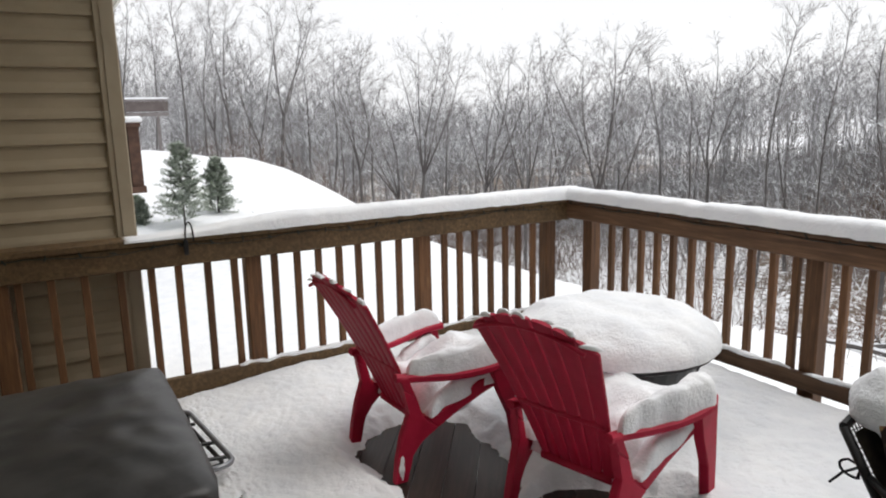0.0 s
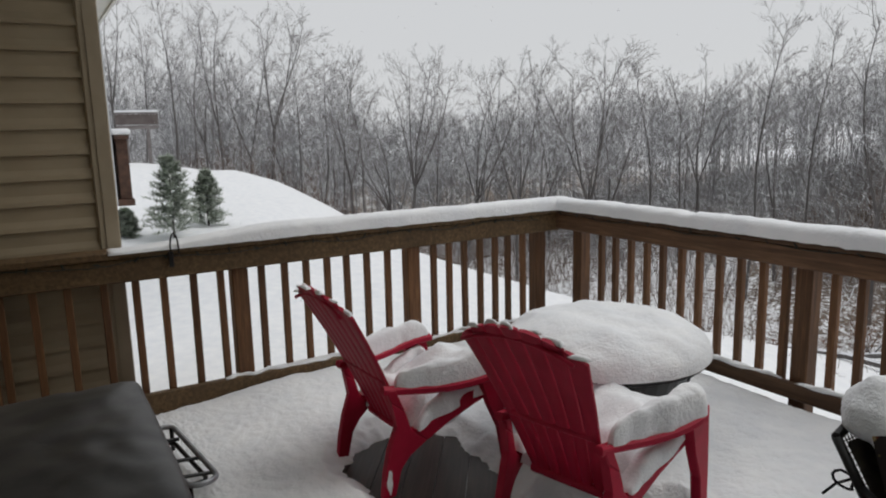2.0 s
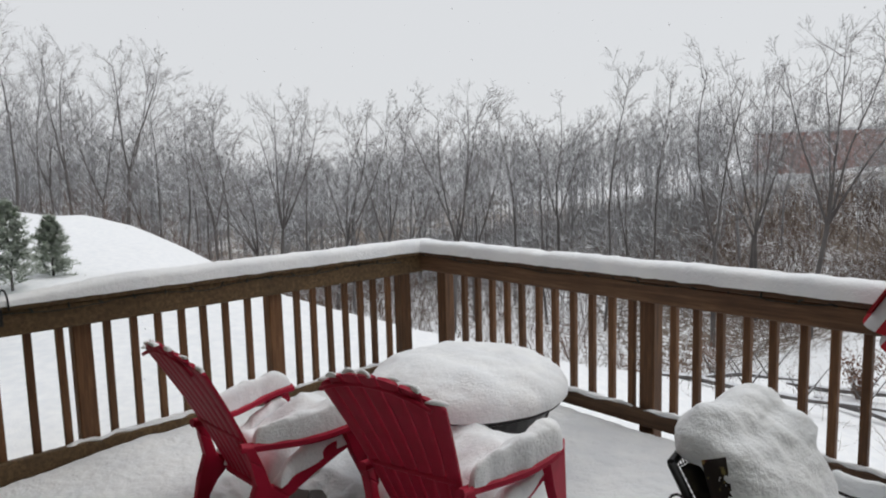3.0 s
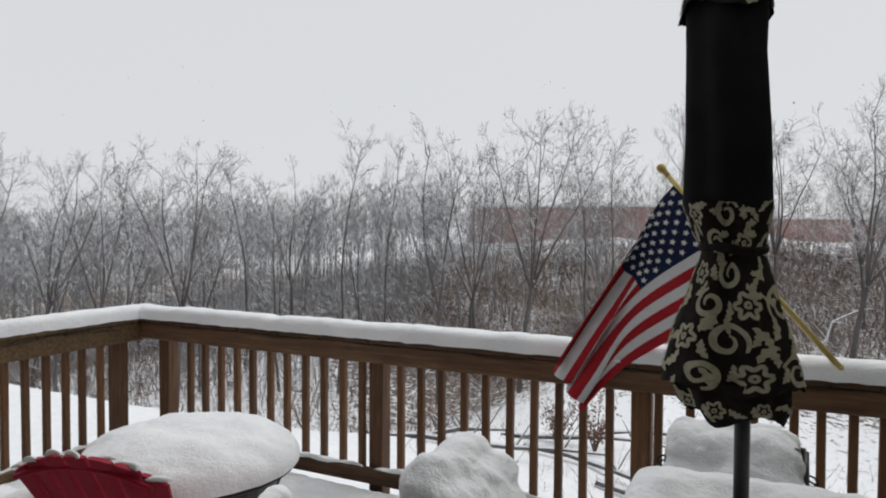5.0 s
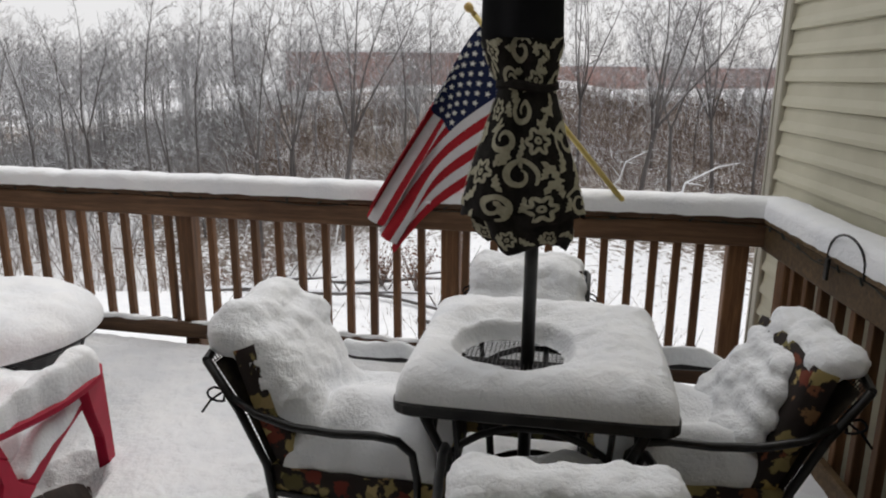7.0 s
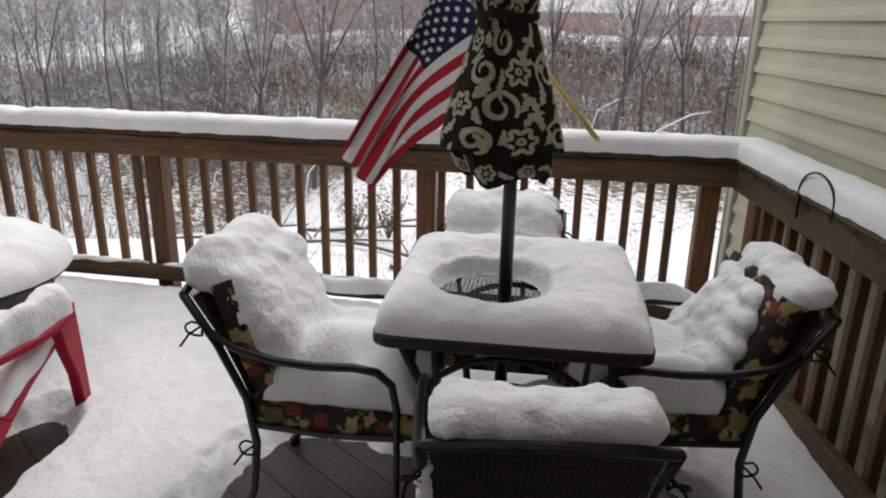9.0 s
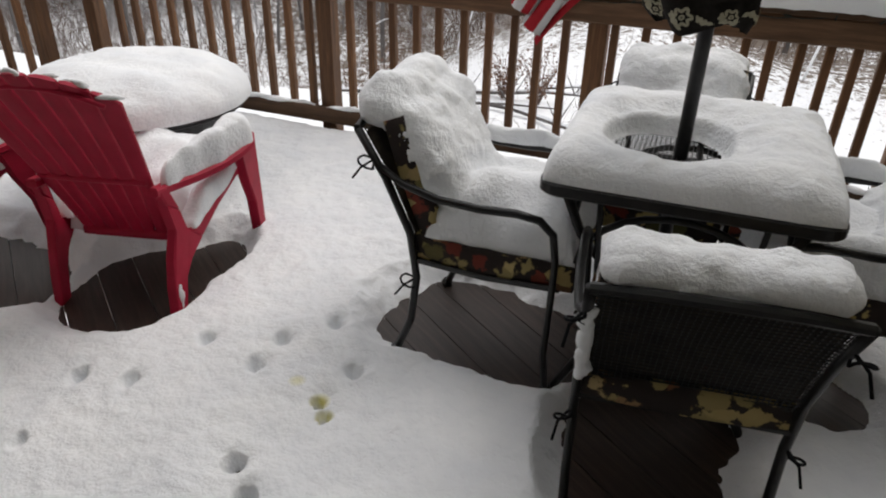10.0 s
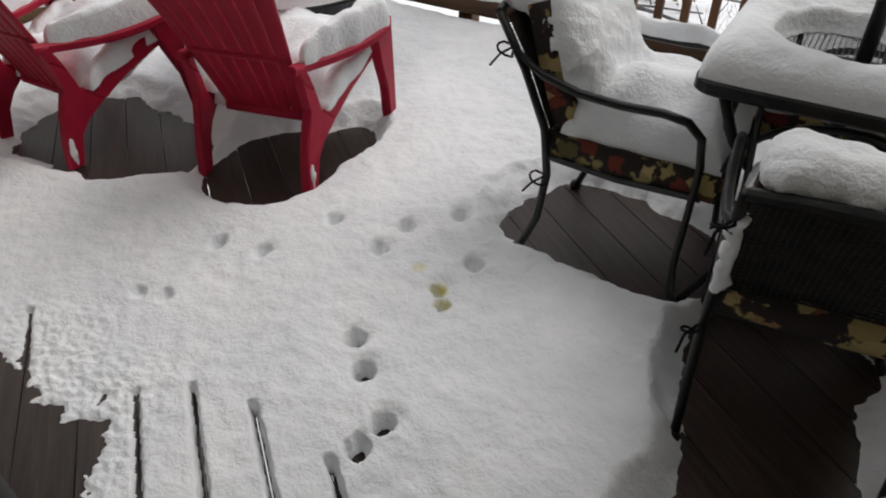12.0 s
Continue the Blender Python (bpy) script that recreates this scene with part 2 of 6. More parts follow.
# ---- mesh helpers ----
class Shape:
    """A mesh under construction: vertices and faces of boxes, tubes and sheets."""

    def __init__(self):
        self.v, self.f = [], []

    def box(self, x0, y0, z0, x1, y1, z1, m=None, edge=0.0):
        i = len(self.v)
        if edge:
            bm = bmesh.new()
            bmesh.ops.create_cube(bm, size=1)
            for q in bm.verts:
                q.co = ((x0 + x1) / 2 + q.co.x * (x1 - x0), (y0 + y1) / 2 + q.co.y * (y1 - y0), (z0 + z1) / 2 + q.co.z * (z1 - z0))
            bmesh.ops.bevel(bm, geom=bm.edges[:], offset=edge, segments=1, affect="EDGES")
            bm.verts.index_update()
            pts = [q.co.copy() for q in bm.verts]
            faces = [[q.index for q in f.verts] for f in bm.faces]
            bm.free()
        else:
            pts = [Vector((x, y, z)) for z in (z0, z1) for y in (y0, y1) for x in (x0, x1)]
            faces = [(0, 2, 3, 1), (4, 5, 7, 6), (0, 1, 5, 4), (2, 6, 7, 3), (0, 4, 6, 2), (1, 3, 7, 5)]
        self.v += [tuple(m @ p if m else p) for p in pts]
        self.f += [tuple(i + k for k in f) for f in faces]
        return self

    def tube(self, pts, radii, sides=8, closed=False, flat=1.0, up=None):
        pts = [Vector(p) for p in pts]
        if isinstance(radii, (int, float)):
            radii = [radii] * len(pts)
        base, k, ref = len(self.v), len(pts), None
        for i, p in enumerate(pts):
            a = pts[(i - 1) % k] if closed or i else p
            b = pts[(i + 1) % k] if closed or i < k - 1 else p
            d = (b - a).normalized()
            if ref is None:
                ref = Vector(up) if up else (Vector((0, 0, 1)) if abs(d.z) < 0.9 else Vector((1, 0, 0)))
            s = d.cross(ref)
            s = s.normalized() if s.length > 1e-5 else d.orthogonal().normalized()
            u = s.cross(d)
            if not up:
                ref = u
            for j in range(sides):
                t = 2 * math.pi * (j + 0.5) / sides
                self.v.append(tuple(p + radii[i] * (math.cos(t) * s + math.sin(t) * flat * u)))
        for i in range(k if closed else k - 1):
            for j in range(sides):
                a, b = base + i * sides, base + ((i + 1) % k) * sides
                self.f.append((a + j, b + j, b + (j + 1) % sides, a + (j + 1) % sides))
        if not closed:
            self.f.append(tuple(base + j for j in range(sides)))
            self.f.append(tuple(base + (k - 1) * sides + j for j in reversed(range(sides))))
        return self

    def sheet(self, fn, nu, nv, wrap=False):
        """A surface fn(u, v), u and v from 0 to 1."""
        i = len(self.v)
        self.v += [tuple(fn(a / nu, b / nv)) for a in range(nu + (0 if wrap else 1)) for b in range(nv + 1)]
        w = nv + 1
        cols = nu if wrap else nu
        for a in range(cols):
            c = (a + 1) % nu if wrap else a + 1
            for b in range(nv):
                self.f.append((i + a * w + b, i + c * w + b, i + c * w + b + 1, i + a * w + b + 1))
        return self

    def lathe(self, profile, sides=24, centre=(0, 0)):
        cx, cy = centre
        return self.sheet(lambda u, v: (cx + profile[round(v * (len(profile) - 1))][0] * math.cos(2 * math.pi * u),
                                        cy + profile[round(v * (len(profile) - 1))][0] * math.sin(2 * math.pi * u),
                                        profile[round(v * (len(profile) - 1))][1]), sides, len(profile) - 1, wrap=True)

    def weld(self):
        """Joins vertices that lie on one another."""
        seen, to, keep = {}, [], []
        for p in self.v:
            key = tuple(round(c, 4) for c in p)
            if key not in seen:
                seen[key] = len(keep)
                keep.append(p)
            to.append(seen[key])
        self.v = keep
        self.f = [tuple(to[i] for i in f) for f in self.f]
        return self

    def mesh(self, name, mat, smooth=False):
        me = bpy.data.meshes.new(name)
        me.from_pydata(self.v, [], self.f)
        me.materials.append(mat)
        if smooth:
            me.polygons.foreach_set("use_smooth", [True] * len(me.polygons))
        me.update()
        return me


def thing(name, label, category, m=None, group="", kind=""):
    ob = new(name)
    ob.empty_display_size = 0.1
    if m is not None:
        ob.matrix_world = m
    return tagged(ob, label, category, group, kind)


def part(name, shape, mat, parent, label="", smooth=False):
    ob = new(name, shape if isinstance(shape, bpy.types.Mesh) else shape.mesh(name, mat, smooth))
    ob.parent = parent
    return tagged(ob, label)


def single(name, shape, mat, label, category, smooth=False, kind="", group="", m=None):
    ob = new(name, shape.mesh(name, mat, smooth))
    if m is not None:
        ob.matrix_world = m
    return tagged(ob, label, category, group, kind)


def smooth01(x):
    x = min(1.0, max(0.0, x))
    return x * x * (3 - 2 * x)


def lump(p, s, seed=0.0):
    return noise.noise(Vector((p[0] * s + seed, p[1] * s - seed, p[2] * s + 2 * seed)))


def pillow(name, base, nu, nv, height, label, m=None, power=6.0, rough=0.012, hole=None, edge=0.45, seed=0.0, round_plan=False, wobble=0.0):
    """Snow heaped on a surface base(u, v), u and v from -1 to 1, bulging at its rim and open where hole() says."""
    s = Shape()
    rows = []
    for a in range(nu + 1):
        row = []
        for b in range(nv + 1):
            u, v = 2 * a / nu - 1, 2 * b / nv - 1
            # crowd the grid towards the rim
            u, v = math.sin(u * math.pi / 2), math.sin(v * math.pi / 2)
            if round_plan:
                uu, vv = u * math.sqrt(1 - v * v / 2), v * math.sqrt(1 - u * u / 2)
                e = (1 - min(1, math.hypot(uu, vv)) ** power)
            else:
                uu, vv = u, v
                e = (1 - abs(u) ** power) * (1 - abs(v) ** power)
            h = height * max(0.0, e) ** edge
            p = Vector(base(uu, vv))
            if hole:
                h *= hole(p.x, p.y)
            if wobble:
                k = 1 + wobble * lump(p, 7, seed + 5)
                p.x, p.y = p.x + wobble * 0.05 * lump(p, 13, seed + 9), p.y + wobble * 0.05 * lump(p, 13, seed + 3)
                h *= k
            f = min(1.0, h / height * 1.4)
            h += f * (rough * lump(p, 9, seed) + rough * 0.70 * lump(p, 22, seed) + rough * 0.20 * lump(p, 50, seed))
            row.append((p, max(0.0, h)))
        rows.append(row)
    w = nv + 1
    s.v = [(p.x, p.y, p.z + h) for row in rows for p, h in row] + [(p.x, p.y, p.z - 0.002) for row in rows for p, h in row]
    k = (nu + 1) * w
    for a in range(nu):
        for b in range(nv):
            q = (a * w + b, (a + 1) * w + b, (a + 1) * w + b + 1, a * w + b + 1)
            if max(rows[i // w][i % w][1] for i in q) > 0.0015:
                s.f.append(q)
                s.f.append(tuple(k + i for i in reversed(q)))
    rim = [a * w for a in range(nu + 1)], [a * w + nv for a in range(nu + 1)], list(range(w)), [nu * w + b for b in range(w)]
    for line, flip in zip(rim, (True, False, False, True)):
        for i, j in zip(line, line[1:]):
            s.f.append((i, j, k + j, k + i) if not flip else (j, i, k + i, k + j))
    return single(name, s, SNOW, label, "snow", smooth=True, m=m)


def blob(rad, seed, rough=0.25, sub=3):
    """A lumpy ball of snow."""
    bm = bmesh.new()
    bmesh.ops.create_icosphere(bm, subdivisions=sub, radius=rad)
    bm.verts.index_update()
    pts = []
    for v in bm.verts:
        d = v.co.normalized()
        k = 1 + rough * noise.noise(d * 2.1 + Vector((seed, 0, 0))) + rough * 0.5 * noise.noise(d * 5.0 + Vector((0, seed, 0)))
        pts.append(v.co * k)
    faces = [tuple(q.index for q in f.verts) for f in bm.faces]
    bm.free()
    return pts, faces


BLOBS = [blob(1.0, 3.7 * i + 1, 0.20) for i in range(5)]


CRUMBS = bpy.data.textures.new("snow_crumbs", "CLOUDS")
CRUMBS.noise_scale, CRUMBS.noise_depth = 0.035, 3


def heap(name, label, m, balls, seed, passes=8):
    """Snow heaped up of many run-together lumps: balls of (x, y, z, radius, flatten)."""
    s, r = Shape(), random.Random(seed)
    for x, y, z, rad, flat in balls:
        pts, faces = BLOBS[r.randrange(5)]
        rot = Euler((r.uniform(0, 6), r.uniform(0, 6), r.uniform(0, 6))).to_matrix()
        i = len(s.v)
        for p in pts:
            q = rot @ p
            s.v.append((x + q.x * rad, y + q.y * rad, z + q.z * rad * flat))
        s.f += [tuple(i + k for k in f) for f in faces]
    ob = single(name, s, SNOW, label, "snow", smooth=True, m=m)
    fuse = ob.modifiers.new("fuse", "REMESH")
    fuse.mode, fuse.voxel_size, fuse.use_smooth_shade = "VOXEL", 0.011, True
    soft = ob.modifiers.new("soften", "SMOOTH")
    soft.factor, soft.iterations = 0.5, passes
    crumbs = ob.modifiers.new("crumbs", "DISPLACE")
    crumbs.texture, crumbs.strength, crumbs.mid_level = CRUMBS, 0.014, 0.5
    return ob


# ---- ground, valley and hill ----
def ground_z(x, y):
    near = np.interp(x, [-400, -90, -60, -45, -32, -20, -8, -3, 3, 30, 400], [-8, -7, -3, -0.3, 0.05, -1.15, -1.75, -3.2, -4.5, -4.8, -6])
    fall = np.interp(y, [-60, 5, 9, 14, 22, 35, 60, 90, 140, 600], [0, 0, -0.5, -1.4, -2.4, -2.4, -0.9, 1.0, 3.0, 9])
    left = np.clip((-x - 4) / 14, 0, 1)
    deep = np.clip((y - 7.0) / 16, 0, 1) ** 1.2
    return near + fall - 6.5 * left * deep * np.clip((220 - y) / 150, 0, 1)


def gz(x, y):
    return float(ground_z(x, y))


def stretched(lo, hi, step, grow, near_lo, near_hi):
    vals = list(np.arange(near_lo, near_hi, step))
    s, v = step, near_lo
    while v > lo:
        s *= grow
        v -= s
        vals.insert(0, v)
    s, v = step, vals[-1]
    while v < hi:
        s *= grow
        v += s
        vals.append(v)
    return vals


gx, gy = stretched(-420, 420, 0.6, 1.09, -34, 12), stretched(-80, 620, 0.6, 1.09, -8, 30)
sh = Shape()
for x in gx:
    for y in gy:
        far = min(1.0, math.hypot(x, y) / 25)
        z = gz(x, y) + (0.10 + 0.35 * far) * lump((x, y, 0), 0.16) + 0.05 * lump((x, y, 3), 0.9)
        sh.v.append((x, y, z))
w = len(gy)
sh.f = [(a * w + b, (a + 1) * w + b, (a + 1) * w + b + 1, a * w + b + 1) for a in range(len(gx) - 1) for b in range(w - 1)]
single("ground", sh, GROUND_SNOW, "snow covered hillside dropping into a wooded valley", "ground", smooth=True, kind="structure")

# ---- the deck floor: diagonal boards on joists ----
XL, XR, YF, YB = -3.355, 1.78, 2.085, -1.43
floor = thing("floor", "dark wet wooden deck of diagonal boards", "deck", kind="structure")


def right_rail_x(y):
    return 1.375 + 0.125 * (2.17 - y)


frame_under = Shape()
frame_under.box(XL, YF - 0.04, -0.27, XR - 0.35, YF, -0.035).box(XL, YB, -0.27, XL + 0.04, YF - 0.04, -0.035)
for i in range(9):
    frame_under.box(XL + 0.5 + i * 0.52, YB, -0.25, XL + 0.54 + i * 0.52, YF - 0.04, -0.035)
part("joists", frame_under, DARKWOOD, floor)
for px, py in ((-3.3, 1.9), (-1.0, 1.9), (1.2, 1.9), (-3.3, -0.4)):
    part("support_post", Shape().box(px - 0.07, py - 0.07, gz(px, py) - 0.4, px + 0.07, py + 0.07, -0.26), DARKWOOD, floor)

BA = radians(-36)
bd, bn = Vector((math.cos(BA), math.sin(BA))), Vector((-math.sin(BA), math.cos(BA)))


def clip_board(c, half):
    """The strip of one board, cut to the deck's outline, as a list of plan points."""
    out = [bn * (c - half) - bd * 8, bn * (c - half) + bd * 8, bn * (c + half) + bd * 8, bn * (c + half) - bd * 8]
    a, b = Vector((right_rail_x(YF) + 0.09, YF)), Vector((right_rail_x(YB) + 0.09, YB))
    sides = ((Vector((XL, 0)), Vector((1, 0))), (Vector((0, YB)), Vector((0, 1))), (Vector((0, YF)), Vector((0, -1))), (a, Vector(((b - a).y, -(b - a).x)).normalized()))
    for p0, nrm in sides:
        res = []
        for p, q in zip(out, out[1:] + out[:1]):
            dp, dq = (p - p0).dot(nrm), (q - p0).dot(nrm)
            if dp >= 0:
                res.append(p)
            if dp * dq < 0:
                res.append(p + (q - p) * (dp / (dp - dq)))
        out = res
        if len(out) < 3:
            return []
    return out


# ---- deck snow: bare under the furniture and by the house, trodden by paws ----
BARE = [(-2.10, 0.27, 0.33, 0.29), (-1.84, 0.27, 0.28, 0.24), (-1.32, 0.45, 0.21, 0.27), (-1.20, 0.64, 0.13, 0.25), (-1.17, 0.38, 0.12, 0.18),
        (-0.13, 0.74, 0.31, 0.25), (0.08, 0.72, 0.21, 0.22), (0.50, 0.35, 0.20, 0.33), (0.56, 0.10, 0.19, 0.35), (0.53, 0.50, 0.22, 0.16), (0.92, 0.80, 0.16, 0.14), (0.55, -0.3, 0.20, 0.32)]
PAWS = [(-1.05, -0.05), (-0.90, -0.01), (-1.09, -0.32), (-1.01, -0.29), (-0.82, 0.23), (-0.61, 0.33), (-0.61, 0.19), (-0.50, 0.47), (-0.33, 0.28),
        (-0.36, 0.13), (-0.315, 0.085), (-0.434, -0.143), (-0.348, -0.22), (-0.208, -0.323), (-0.216, -0.406), (-0.85, -0.60), (-0.88, -0.62)]


# where the melted slot over each board gap begins, along the boards
SLOTS = {-14: -1.5, -13: -1.45, -12: -1.3, -11: -1.15, -10: -0.95, -9: -0.751, -8: -0.178, -7: -0.327, -6: -0.285, -5: -0.157, -4: 0.062, -3: 0.30, -2: 0.5}


def deck_snow(x, y):
    p = (x, y, 0)
    h = 0.075 + 0.010 * lump(p, 1.6) + 0.006 * lump(p, 6) + 0.006 * lump(p, 15) + 0.0028 * lump(p, 36)
    for cx, cy, rx, ry in BARE:
        d = math.hypot((x - cx) / rx, (y - cy) / ry) + 0.20 * lump(p, 3.6, 2) + 0.10 * lump(p, 10, 6) + 0.05 * lump(p, 26, 4)
        h = min(h, -0.02 + 0.22 * (d - 0.95) if d < 1.6 else 1)
    for i, (cx, cy) in enumerate(PAWS):
        if abs(x - cx) > 0.08 or abs(y - cy) > 0.09:
            continue
        d = math.hypot((x - cx) * 1.15 + 0.25 * (y - cy), y - cy) + 0.006 * lump(p, 40)
        deep = i in (9, 10, 11, 12, 13, 14)
        if i in (9, 10):
            d += 0.012
        h -= (0.14 if deep else 0.05) * smooth01((0.036 - d) / (0.007 if deep else 0.014))
        h -= 0.012 * smooth01((0.055 - math.hypot(x - cx, y - cy - 0.02)) / 0.04)
    # the strip sheltered by the eaves thins out to bare boards
    edge = y + 0.665 + 0.06 * lump(p, 4, 7) + 0.05 * lump(p, 22, 1) + 0.32 * smooth01((x + 0.80) / 0.35)
    thin = smooth01((0.30 - edge) / 0.22) * smooth01((-0.45 - x) / 0.3)
    h = min(h, 0.003 + (0.10 if edge > 0 else 0.35) * edge + (0.004 * lump(p, 26, 3) + 0.008 * lump(p, 62, 5)) * thin)
    # slots melted along the board gaps by the house
    g = (x * bn.x + y * bn.y - 0.017) / 0.134
    row = round(g)
    g = abs(g - row) * 0.134
    along = x * bd.x + y * bd.y - SLOTS.get(row, 9.0) - 0.012 * lump(p, 30, row)
    if along > -0.02 and edge < 0.6:
        h -= 0.20 * smooth01((0.0105 + 0.003 * lump(p, 25, 8) - g) / 0.003) * smooth01((along + 0.01) / 0.012)
    return h


# a finer grid where paws and melted slots show
ys = list(np.linspace(YB + 0.02, -1.0, 34, endpoint=False)) + list(np.linspace(-1.0, -0.10, 160, endpoint=False)) + list(np.linspace(-0.10, YF - 0.01, 190))
xs = list(np.linspace(XL + 0.005, -1.35, 150, endpoint=False)) + list(np.linspace(-1.35, 0.10, 230, endpoint=False)) + list(np.linspace(0.10, 1.0, 120))
NX, NY = len(xs) - 1, len(ys) - 1
sh = Shape()
hs = []
for a in range(NX + 1):
    for b in range(NY + 1):
        y, x = ys[b], xs[a]
        if x > 0.10:
            x = 0.10 + (right_rail_x(y) - 0.07) * (x - 0.10) / 0.90
        h = deck_snow(x, y)
        hs.append(h)
        sh.v.append((x, y, max(h, -0.006)))
w = NY + 1
for a in range(NX):
    for b in range(NY):
        q = (a * w + b, (a + 1) * w + b, (a + 1) * w + b + 1, a * w + b + 1)
        if max(hs[i] for i in q) > -0.002:
            sh.f.append(q)
single("deck_snow", sh, DECK_SNOW, "fresh snow on the deck with small paw prints", "snow", smooth=True, kind="stuff")

# ---- house walls of lapped siding ----
LAP = 0.126


def siding_board(length, lap=LAP):
    """One course: hangs from its top edge, bellied out at the foot, along +x, facing -y."""
    prof = ((0.0, 0.0), (-0.006, -0.02), (-0.009, -lap * 0.55), (-0.020, -lap * 0.80), (-0.022, -lap + 0.003), (-0.004, -lap - 0.002))
    s = Shape()
    s.v = [(x, y, z) for x in (0, length) for y, z in prof]
    k = len(prof)
    s.f = [(i, i + 1, k + i + 1, k + i) for i in range(k - 1)]
    return s


def siding_wall(name, label, start, heading, length, z0, z1, mat, trim_mat, end_trims, thick=0.15, lap=LAP):
    """A wall that runs from start along heading (degrees); its outer face looks to the right of that way."""
    m = pose(start[0], start[1], 0, 0, 0, heading)
    wall = thing(name, label, "house wall", m, kind="structure")
    part("sheathing", Shape().box(0, 0, z0, length, thick, z1), mat, wall)
    me = siding_board(length, lap).mesh("siding_board", mat)
    k, z = 0, z1
    while z > z0 + 0.02:
        ob = part("siding_board", me, mat, wall)
        ob.location = (0, -0.001, z)
        z -= lap
    for at in end_trims:
        t = Shape().box(at - 0.05, -0.034, z0, at + 0.05, 0.01, z1, edge=0.006).box(at - 0.018, -0.040, z0, at - 0.008, -0.03, z1)
        part("corner_trim", t, trim_mat, wall)
    return wall


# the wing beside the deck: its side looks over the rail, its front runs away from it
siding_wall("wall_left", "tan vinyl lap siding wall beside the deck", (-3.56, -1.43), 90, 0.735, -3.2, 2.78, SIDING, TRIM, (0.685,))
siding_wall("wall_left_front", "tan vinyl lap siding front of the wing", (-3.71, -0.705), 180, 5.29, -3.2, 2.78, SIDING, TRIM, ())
siding_wall("wall_back", "tan vinyl lap siding behind the deck", (-0.66, -1.43), 180, 2.9, -0.3, 2.78, SIDING, TRIM, ())
siding_wall("wall_back_far", "tan vinyl lap siding beside the door", (2.0, -1.43), 180, 1.1, -0.3, 2.78, SIDING, TRIM, ())
# sliding door in the back wall, pale frame and dark glass
door = thing("door_1", "pale framed sliding glass door onto the deck", "door", kind="structure")
fr = Shape().box(-0.66, -1.44, 0, -0.56, -1.34, 2.12).box(0.80, -1.44, 0, 0.90, -1.34, 2.12).box(-0.56, -1.44, 2.02, 0.80, -1.34, 2.12).box(-0.56, -1.44, 0, 0.80, -1.34, 0.06)
part("door_frame", fr, WHITE, door)
part("pane", Shape().box(-0.56, -1.41, 0.06, 0.80, -1.39, 2.02), speckled("dark_door_glass", (0.02, 0.022, 0.024), (0.03, 0.03, 0.032), 2, 0.05), door)
tr = thing("window_1", "pale window frame on the back wall", "window", kind="structure")
part("window_frame", Shape().box(-2.06, -1.43, 0.0, -1.92, -1.338, 2.2, edge=0.006).box(-2.045, -1.345, 0.0, -1.985, -1.332, 2.2, edge=0.004), WHITE, tr)
part("jamb", Shape().box(-1.92, -1.43, 0.0, -1.80, -1.344, 2.2, edge=0.006), speckled("grey_green_trim", (0.36, 0.38, 0.32), (0.43, 0.45, 0.39), 5, 0.5), tr)

# eaves over the house side of the deck
soffit = thing("ceiling", "white eave soffit above the deck's house side", "soffit", kind="structure")
part("soffit_board", Shape().box(-9.0, -1.7, 2.78, 2.1, -0.20, 2.82), WHITE, soffit)
part("fascia", Shape().box(-9.0, -0.20, 2.76, 2.1, -0.17, 2.98), WHITE, soffit)
part("roof_deck", Shape().box(-9.0, -1.7, 2.82, 2.1, -0.20, 2.98), WHITE, soffit)

# the other wing, seen past the far rail corner
RH = 90 + 7.125
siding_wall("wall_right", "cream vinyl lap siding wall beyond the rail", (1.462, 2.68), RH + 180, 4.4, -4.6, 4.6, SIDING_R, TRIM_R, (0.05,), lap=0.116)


# ---- railings ----
def beam(x0, y0, z0, x1, y1, z1, edge=0.006):
    return Shape().box(x0, y0, z0, x1, y1, z1, edge=edge)


def railing(name, label, m, length, posts, balusters, top, board_low, foot_hi, foot_lo, mat, post_low=-0.3):
    """Runs along +x from its pose; inside is -y. Boards on the inside, posts and balusters behind them."""
    r = thing(name, label, "railing", m, kind="structure")
    part("cap_rail", beam(-0.02, -0.052, top - 0.038, length, 0.098, top), mat, r)
    part("top_rail", beam(0, -0.038, board_low, length, 0, top - 0.04), mat, r)
    part("bottom_rail", beam(0, -0.038, foot_lo, length, 0, foot_hi), mat, r)
    pm = beam(-0.045, 0.002, post_low, 0.045, 0.091, top - 0.042).mesh("post", RAIL_V)
    bm_ = beam(-0.018, 0.002, foot_lo + 0.005, 0.018, 0.038, top - 0.045, edge=0.003).mesh("baluster", RAIL_V)
    for x in posts:
        part("post", pm, RAIL_V, r).location = (x, 0, 0)
    for x in balusters:
        b = part("baluster", bm_, RAIL_V, r)
        b.location = (x + random.uniform(-0.004, 0.004), 0, 0)
        b.rotation_euler = (0, random.uniform(-0.006, 0.006), 0)
    return r


